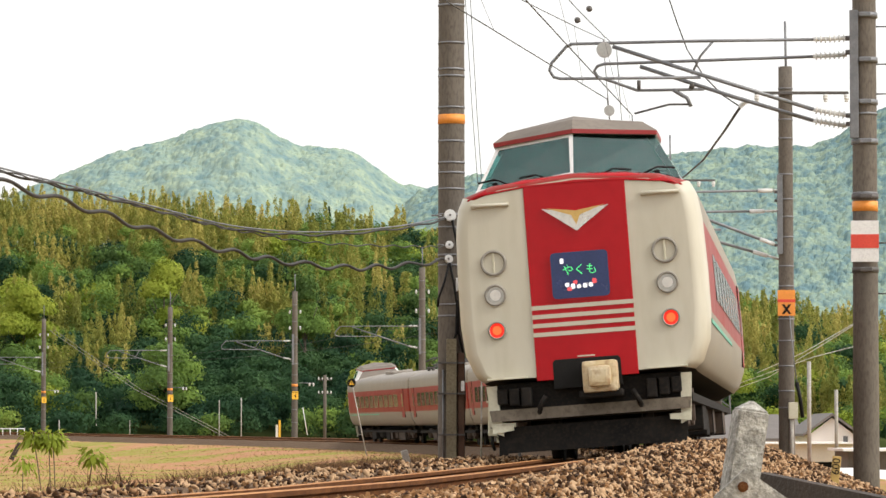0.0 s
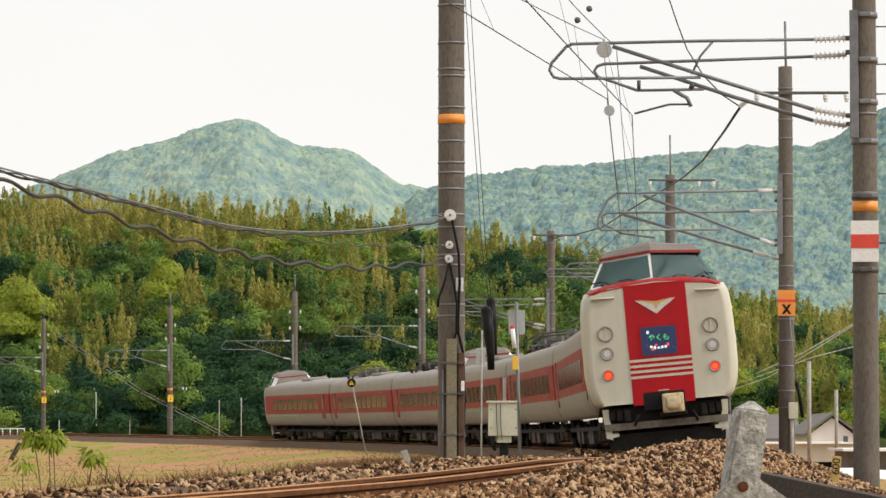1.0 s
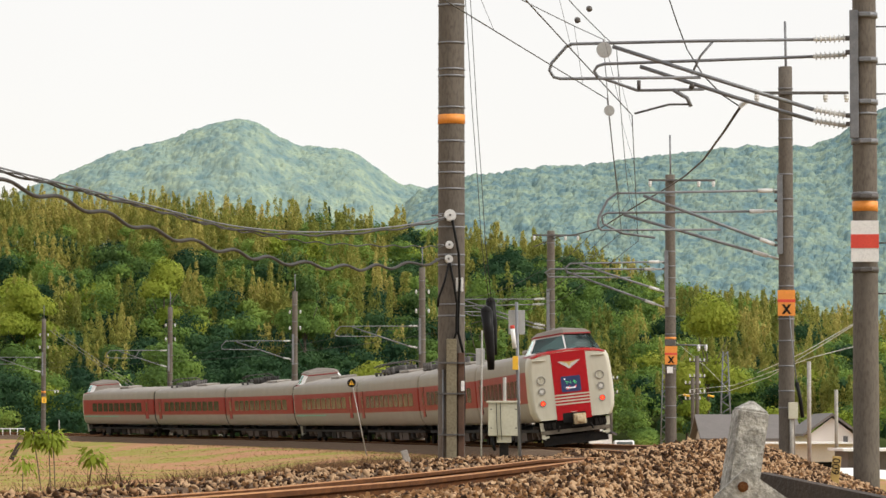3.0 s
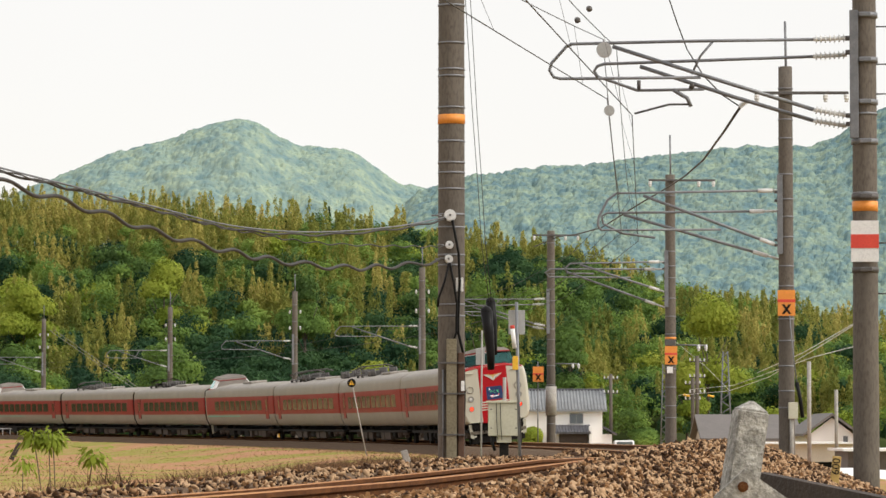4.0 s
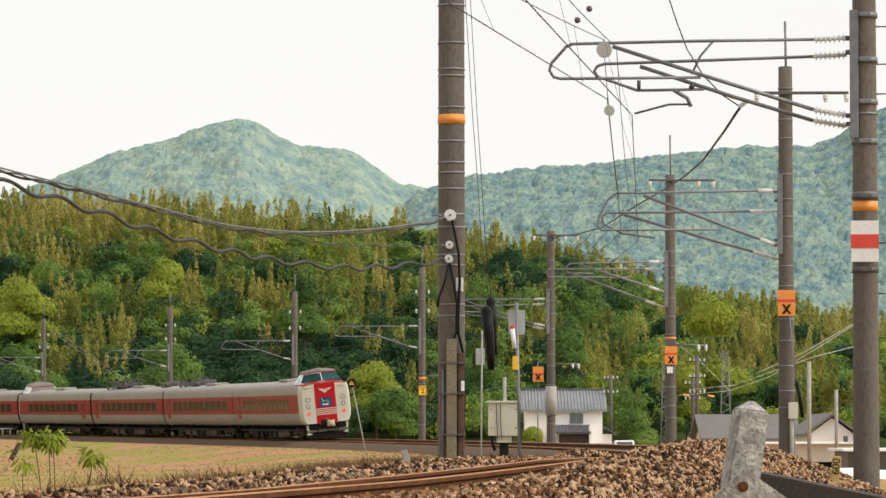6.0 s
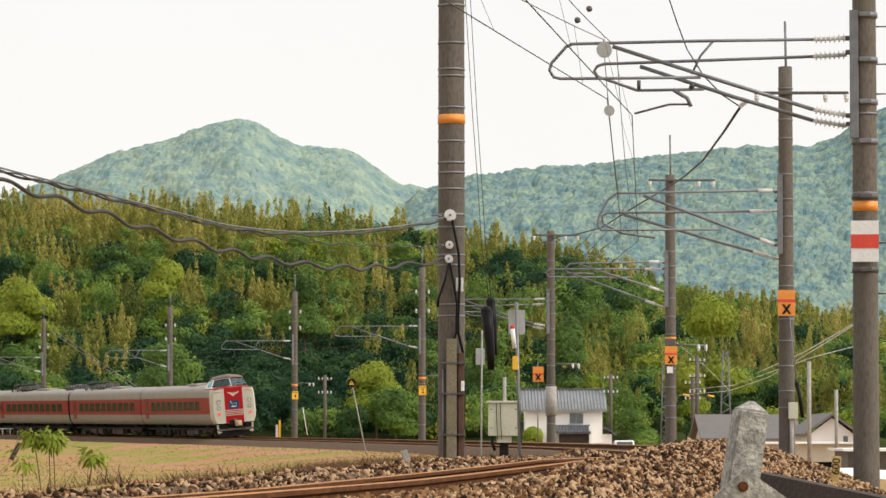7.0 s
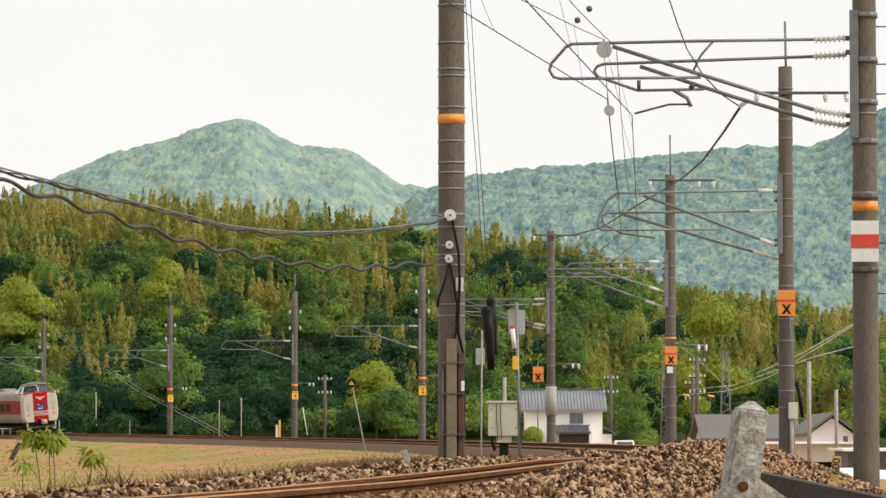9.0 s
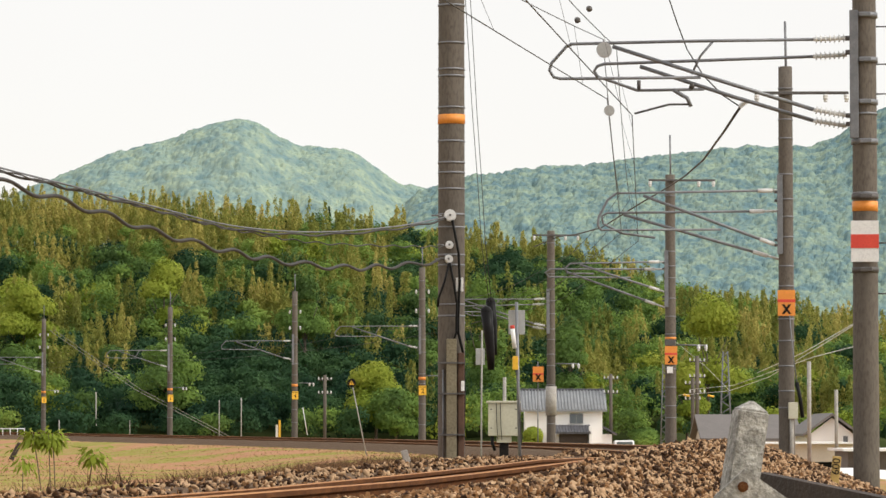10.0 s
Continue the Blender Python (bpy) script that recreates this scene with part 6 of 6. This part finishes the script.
def prism_x(bm, outline, x0, x1):
    a = [bm.verts.new((x0, y, z)) for y, z in outline]
    b = [bm.verts.new((x1, y, z)) for y, z in outline]
    n = len(outline)
    bm.faces.new(a), bm.faces.new(b[::-1])
    for k in range(n):
        bm.faces.new((a[k], b[k], b[(k + 1) % n], a[(k + 1) % n]))


def house_window(root, x0, x1, y, z0, z1):
    bm = bmesh.new()
    box(bm, x0, x1, y - 0.05, y + 0.02, z0, z1, 0.01)
    w = part("window", bm, M_STEEL, root)
    for a, b in ((x0 + 0.06, (x0 + x1) / 2 - 0.03), ((x0 + x1) / 2 + 0.03, x1 - 0.06)):
        bm = bmesh.new()
        box(bm, a, b, y - 0.07, y - 0.04, z0 + 0.06, z1 - 0.06)
        part("pane", bm, M_WGLASS, w)


hx0, hx1 = 6.421, 12.403
h1, r1 = gable_house("farmhouse", "white two-storey house with grey ribbed tile roof", hx0, hx1, 290, 296, 0.0, 2.772, 4.254, M_WALL, M_TILE)
for k in range(26):
    x = hx0 - 0.3 + (hx1 - hx0 + 0.6) * (k + 0.5) / 26
    bar(r1, "tile_rib", [(x, 289.65, 2.772 + 0.08), (x, 293, 4.254 + 0.16)], 0.07, M_TILE, n=6)
house_window(h1, 9.852, 10.907, 290, 1.762, 2.553)
bm = bmesh.new()
prism_x(bm, [(288.2, 0.973), (290.1, 1.542), (290.1, 1.674), (288.2, 1.104)], 8.591, 11.439)
part("lower_roof", bm, M_DTILE, h1, "dark tile lean-to roof")
bm = bmesh.new()
box(bm, 9.016, 11.205, 288.6, 290, 0.0, 1.017)
part("porch", bm, M_TIMBER, h1, "dark timber porch")
bm = bmesh.new()
for k in range(13):
    x = 8.64 + 0.225 * k
    tube(bm, [(x, 288.15, 1.10), (x, 290.0, 1.66)], 0.05, 6)
part("lower_tile_ribs", bm, M_DTILE, h1)
bm = bmesh.new()
box(bm, hx0 - 0.3, hx1 + 0.3, 292.85, 293.15, 4.30, 4.52, 0.05)
part("ridge_cap", bm, M_DTILE, h1, "dark ridge tiles")
bm = bmesh.new()
box(bm, 11.3, 11.55, 288.3, 290, -0.4, 1.55, 0.02)
part("porch_wall", bm, M_WALL, h1)
bm = bmesh.new()
box(bm, hx1, hx1 + 0.75, 290.4, 294, -0.4, 0.95)
part("annex", bm, M_WALL, h1)
bm = bmesh.new()
prism(bm, [(hx1, 1.50), (hx1 + 1.15, 0.86), (hx1 + 1.15, 0.98), (hx1, 1.62)], 290.1, 294.3)
bmesh.ops.recalc_face_normals(bm, faces=bm.faces)
part("annex_roof", bm, M_DTILE, h1)
hh, rr = gable_house("shed_house", "low house with a broad brown slate roof", 14.488, 19.462, 205, 214, -0.5, 0.728, 1.985, M_BEIGE, M_DROOF)
h3, r3 = gable_house("white_house", "white gabled house with a brown slate roof", 18.672, 20.977, 190, 199, -0.5, 0.993, 1.971, M_WALL, M_DROOF, False)
house_window(h3, 20.401, 20.632, 190, 0.418, 0.935)
wall_ob = empty("long_building", "long low beige building, a dark block for the shade in its openings", "building", Matrix())
bm = bmesh.new()
box(bm, 14.491, 19.268, 175, 182, -0.262, 0.585, 0.03)
part("wall", bm, M_BEIGE, wall_ob)
# solid near-black block in place of the shade in the open ground floor
bm = bmesh.new()
box(bm, 14.491, 19.268, 175.3, 181, -1.2, -0.262)
part("ground_floor_shade_block", bm, M_DARK, wall_ob)
bm = bmesh.new()
box(bm, 14.408, 19.29, 174.6, 182.5, 0.585, 0.665)
part("roof_edge", bm, M_WALL, wall_ob)
shed = empty("carport", "dark carport with a pale flat roof", "carport", Matrix())
bm = bmesh.new()
box(bm, 12.885, 15.214, 120, 125, 0.542, 0.633, 0.01)
part("roof", bm, M_WALL, shed)
bm = bmesh.new()
box(bm, 13.139, 15.158, 121, 125, -1, 0.537)
part("dark_wall", bm, M_DROOF, shed)
yard = empty("concrete_yard", "pale concrete yard below the bank", "yard", Matrix(), kind="structure")
bm = bmesh.new()
box(bm, 8.408, 13.322, 74, 119, -0.6, 0.02)
part("slab", bm, M_WALL, yard)
van = empty("parked_car", "small white car parked beside the house", "car", Matrix.Translation((13.774, 284, gz(13.774, 284))))
bm = bmesh.new()
prism_x(bm, [(-1.7, 0.28), (1.65, 0.28), (1.7, 0.75), (1.6, 0.95), (0.9, 1.0), (0.55, 1.42), (-1.0, 1.45), (-1.45, 0.98), (-1.7, 0.85)], -0.74, 0.74)
bmesh.ops.recalc_face_normals(bm, faces=bm.faces)
bmesh.ops.bevel(bm, geom=[e for e in bm.edges], offset=0.06, segments=2, affect="EDGES")
part("body", bm, M_WHITE, van)
for sx in (-1, 1):
    bm = bmesh.new()
    prism_x(bm, [(-1.3, 1.0), (0.72, 1.02), (0.48, 1.36), (-0.95, 1.38)], sx * 0.745 - 0.008, sx * 0.745 + 0.008)
    bmesh.ops.recalc_face_normals(bm, faces=bm.faces)
    part("side_window", bm, M_WGLASS, van)
    for y in (-1.1, 1.1):
        bm = bmesh.new()
        tube(bm, [(sx * 0.62, y, 0.29), (sx * 0.78, y, 0.29)], 0.29, 18)
        part("wheel", bm, M_BLACK, van)
bm = bmesh.new()
box(bm, -0.6, 0.6, -1.42, -1.30, 1.02, 1.34, 0.02)
part("rear_window", bm, M_WGLASS, van)

# ---- close to the camera: concrete post, bolted plate, timber edge, distance stake ----
PD = 13.2
post = empty("concrete_post", "lichen-stained square concrete post with a pyramid top", "boundary post", Matrix.Translation((0.949, 13.2, 0.35)) @ pose(0, 0, 0, 0, 9, 10))
bm = bmesh.new()
ptop, pmid = 1.282, 1.314
a = [bm.verts.new((x * 0.064, y * 0.064, -0.1)) for x, y in ((-1, -1), (1, -1), (1, 1), (-1, 1))]
b = [bm.verts.new((x * 0.055, y * 0.055, ptop - 0.35)) for x, y in ((-1, -1), (1, -1), (1, 1), (-1, 1))]
c = bm.verts.new((0, 0, pmid - 0.34))
for k in range(4):
    bm.faces.new((a[k], a[(k + 1) % 4], b[(k + 1) % 4], b[k]))
    bm.faces.new((b[k], b[(k + 1) % 4], c))
bm.faces.new(a[::-1])
bmesh.ops.bevel(bm, geom=[e for e in bm.edges], offset=0.006, segments=2, affect="EDGES")
bmesh.ops.recalc_face_normals(bm, faces=bm.faces)
part("shaft", bm, M_LICHEN, post)
pl = empty("bolted_plate", "pale concrete slab with a rusty bolt, leaning against the post", "slab", Matrix.Translation((1.043, 12.9, 0.995)))
bm = bmesh.new()
prism(bm, [(0.0, 0.075), (0.17, -0.045), (0.12, -0.20), (-0.16, -0.20), (-0.105, -0.02)], -0.03, 0.03)
bmesh.ops.bevel(bm, geom=[e for e in bm.edges], offset=0.006, segments=2, affect="EDGES")
part("slab", bm, M_LICHEN, pl)
bm = bmesh.new()
tube(bm, [(-0.008, -0.034, 0.012), (-0.008, -0.028, 0.012)], 0.019, 14)
tube(bm, [(-0.008, -0.05, 0.012), (-0.008, -0.03, 0.012)], 0.012, 6)
part("bolt", bm, M_RAILSIDE, pl, "rusty bolt and washer")
beam = empty("timber_edge", "dark old timber edging plank on the bank", "timber plank", Matrix())
bm = bmesh.new()
p, q = Vector((1.175, 14, 1.045)), Vector((1.685, 13, 0.936))
d = (q - p).normalized()
n = d.cross(Vector((0, 0, 1))).normalized()
vs = []
for e in (p, q):
    for w, z in ((0, 0), (0.05, 0), (0.05, -0.5), (0, -0.5)):
        vs.append(bm.verts.new(e - n * w + Vector((0, 0, z))))
for f in ((0, 1, 2, 3), (7, 6, 5, 4), (0, 4, 5, 1), (1, 5, 6, 2), (2, 6, 7, 3), (3, 7, 4, 0)):
    bm.faces.new([vs[i] for i in f])
bmesh.ops.recalc_face_normals(bm, faces=bm.faces)
part("plank", bm, M_TIMBER, beam)
km = empty("distance_stake", "yellowed wooden stake with black figures", "distance marker", Matrix.Translation((4.514, 43, 0.62)) @ pose(0, 0, 0, 0, 6, 0))
bm = bmesh.new()
box(bm, -0.05, 0.05, -0.02, 0.02, -0.3, 0.29, 0.012)
part("board", bm, M_STAKE, km)
cur = bpy.data.curves.new("figures", "FONT")
cur.body, cur.size, cur.align_x, cur.align_y, cur.extrude = "600", 0.13, "CENTER", "CENTER", 0.001
cur.materials.append(M_DARK)
ob = part_text("figures", cur, km)
ob.matrix_basis = pose(0.0, -0.023, 0.17, 90, -90, 0)


# ---- saplings on the bank ----
def sapling(x, y, ztop, lean, seed, leaves=26, spread=0.24):
    z = gz(x, y)
    h = ztop - z
    rng = np.random.RandomState(seed)
    root = empty("sapling", "slender sapling with drooping yellow-green leaves", "sapling", Matrix.Translation((x, y, z)), "saplings on the bank")
    bar(root, "stem", [(0, 0, -0.1), (lean * 0.5, 0, h * 0.5), (lean, 0, h)], 0.009, M_BARK, n=6)
    tris = []
    for k in range(leaves * 5):
        a = rng.uniform(0, 6.28)
        f = rng.uniform(0.84, 1.0)
        o = np.array([lean * f, 0, h * f])
        out = np.array([math.cos(a), math.sin(a), rng.uniform(-0.3, 0.8)])
        r = spread * rng.uniform(0.1, 0.9)
        p0 = o + out * r
        tip = p0 + out * rng.uniform(0.08, 0.17) + np.array([0, 0, -rng.uniform(0.06, 0.2)])
        sd = np.array([-math.sin(a), math.cos(a), 0.2]) * 0.03
        m = (p0 + tip) / 2
        tris += [[p0, m + sd, tip], [p0, tip, m - sd]]
    part("leaf_tuft", tri_mesh("leaf_tuft", np.array(tris), M_BRIGHT), None, root)["kind"] = "stuff"


for px, lean, seed in ((-6.638, -0.18, 1), (-6.432, -0.06, 2), (-6.513, -0.05, 3)):
    sapling(px, 62, 1.151, lean, seed)
sapling(-5.334, 56, 0.859, 0.08, 4, 22, 0.26)
sapling(-7.898, 70, 0.679, 0.02, 5, 18, 0.4)



# ---- loose stones, grass and weeds, last for their number ----
def lump():
    bm = bmesh.new()
    bmesh.ops.create_cube(bm, size=1.3)
    bmesh.ops.triangulate(bm, faces=bm.faces)
    v = np.array([p.co[:] for p in bm.verts])
    f = np.array([[q.index for q in p.verts] for p in bm.faces])
    bm.free()
    return v, f


LUMP_V, LUMP_F = lump()


def stone_shape(rng, n):
    """n angular stones about a unit across, as an (n, 8, 3) array."""
    v = LUMP_V[None] + rng.uniform(-0.42, 0.42, (n, len(LUMP_V), 3))
    v = v * np.stack([rng.uniform(0.9, 1.6, n), rng.uniform(0.6, 1.1, n), rng.uniform(0.28, 0.62, n)], -1)[:, None, :]
    q = rng.normal(size=(n, 4))
    q /= np.linalg.norm(q, axis=1)[:, None]
    w, x, y, z = q.T
    r = np.stack([np.stack([1 - 2 * (y * y + z * z), 2 * (x * y - z * w), 2 * (x * z + y * w)], -1),
                  np.stack([2 * (x * y + z * w), 1 - 2 * (x * x + z * z), 2 * (y * z - x * w)], -1),
                  np.stack([2 * (x * z - y * w), 2 * (y * z + x * w), 1 - 2 * (x * x + y * y)], -1)], 1)
    return np.einsum("nij,nkj->nki", r, v)


def on_bed(s, u, lift):
    a = np.interp(s, S_AX, HEAD)
    return np.stack([np.interp(s, S_AX, TX) + u * np.cos(a), np.interp(s, S_AX, TY) - u * np.sin(a), np.interp(s, S_AX, GRADE) + bed_z(s, u) + lift], -1)


def scatter_stones(rng, s0, s1, u0, u1, n, size):
    s, u = rng.uniform(s0, s1, n), rng.uniform(u0, u1, n)
    keep = (np.abs(np.abs(u) - 0.566) > 0.07)
    s, u = s[keep], u[keep]
    sz = size * (0.5 + 1.1 * rng.rand(len(s)) ** 1.5)
    return stone_shape(rng, len(s)) * sz[:, None, None] + on_bed(s, u, sz * rng.uniform(-0.2, 0.9, len(s)))[:, None, :]


def stones():
    rng = np.random.RandomState(12)
    bits = [scatter_stones(rng, -27, -2, 0.64, 3.3, 47000, 0.019), scatter_stones(rng, -2, 26, 0.9, 3.4, 17000, 0.023), scatter_stones(rng, -27, -4, -0.5, 0.5, 4000, 0.03),
            scatter_stones(rng, -26, 12, -2.6, -0.62, 14000, 0.019), scatter_stones(rng, 26, 60, -2.5, 3.0, 7000, 0.042)]
    v = np.concatenate(bits)
    n, k = len(v), v.shape[1]
    f = (LUMP_F[None] + (np.arange(n) * k)[:, None, None]).reshape(-1, 3)
    me = bpy.data.meshes.new("stones")
    me.vertices.add(n * k)
    me.vertices.foreach_set("co", v.reshape(-1))
    me.loops.add(f.size)
    me.loops.foreach_set("vertex_index", f.reshape(-1).astype(np.int32))
    me.polygons.add(len(f))
    me.polygons.foreach_set("loop_start", np.arange(0, f.size, 3, dtype=np.int32))
    me.update(calc_edges=True)
    me.validate()
    me.materials.append(M_STONE)
    ob = part("loose_ballast", me, None, ballast, "angular brown and grey ballast stones")
    ob["kind"] = "stuff"
    # the stones of one stretch of the shoulder lie singly
    shapes = []
    for k in range(8):
        q = bpy.data.meshes.new("stone")
        q.from_pydata((stone_shape(rng, 1)[0] * 0.024).tolist(), [], LUMP_F.tolist())
        q.materials.append(M_STONE)
        shapes.append(q)
    for k in range(280):
        s, u = rng.uniform(-24.5, -18), rng.uniform(0.68, 1.6)
        p = on_bed(np.array([s]), np.array([u]), 0.03)[0]
        part("stone", shapes[k % 8], None, ballast, m=pose(*p, *rng.uniform(0, 360, 3)))


stones()


def blades(rng, x, y, h, wid, lean):
    """Thin three-cornered blades on the ground."""
    n = len(x)
    z = ground_z(x, y) - 0.02
    a = rng.uniform(0, 6.28, n)
    p = np.stack([x, y, z], -1)
    side = np.stack([np.cos(a), np.sin(a), np.zeros(n)], -1) * wid[:, None]
    tip = p + np.stack([rng.normal(0, lean, n) * h, rng.normal(0, lean, n) * h, h], -1)
    return np.stack([p - side, p + side, tip], 1)


def grasses():
    rng = np.random.RandomState(5)
    n = 42000
    y = 34 + 190 * rng.rand(n) ** 1.6
    x = (rng.uniform(-0.125, 0.02, n)) * y
    s, u = track_near(x, y)
    ok = (u < -3.3)
    x, y, u = x[ok], y[ok], u[ok]
    patch = lumps(x, y, 11, 41) + 0.25 * rng.normal(size=len(x))
    green = patch > 0.28
    for sel, mat, lab, hh in ((green, M_GRASS, "patches of fresh green grass on the bank", 0.06), (~green, M_STRAW, "dry straw-coloured grass on the bank", 0.045)):
        k = sel.sum()
        t = blades(rng, x[sel], y[sel], hh * rng.uniform(0.5, 1.5, k), 0.005 + 0.0002 * y[sel], 0.9)
        tagged(part("grass", tri_mesh("grass", t, mat)), lab, "grass", kind="stuff")
    # withered weeds beside the inner shoulder
    bits = []
    for k in range(1200):
        s, u = rng.uniform(6, 66), -3.0 - 6.0 * rng.rand() ** 1.5
        p = at(s, u)
        m = rng.randint(14, 40)
        bits.append(blades(rng, p.x + rng.normal(0, 0.16, m), p.y + rng.normal(0, 0.16, m), rng.uniform(0.05, 0.42, m) * rng.uniform(0.3, 0.9), np.full(m, 0.010), 0.6))
    tagged(part("weeds", tri_mesh("weeds", np.concatenate(bits), M_WEED)), "withered brown weeds beside the track", "weeds", kind="stuff")


grasses()



# ---- what moves ----
def motions():
    """The train runs away along the curve at about 27 m/s."""
    for car, off, length, turned in CARS:
        rows = []
        for k in range(41):
            t = k * 0.25
            s = 27.13 * t + 0.048 * t * t + off
            rows.append((t, car_pose(s, length, turned)))
        walk(car, rows)


motions()
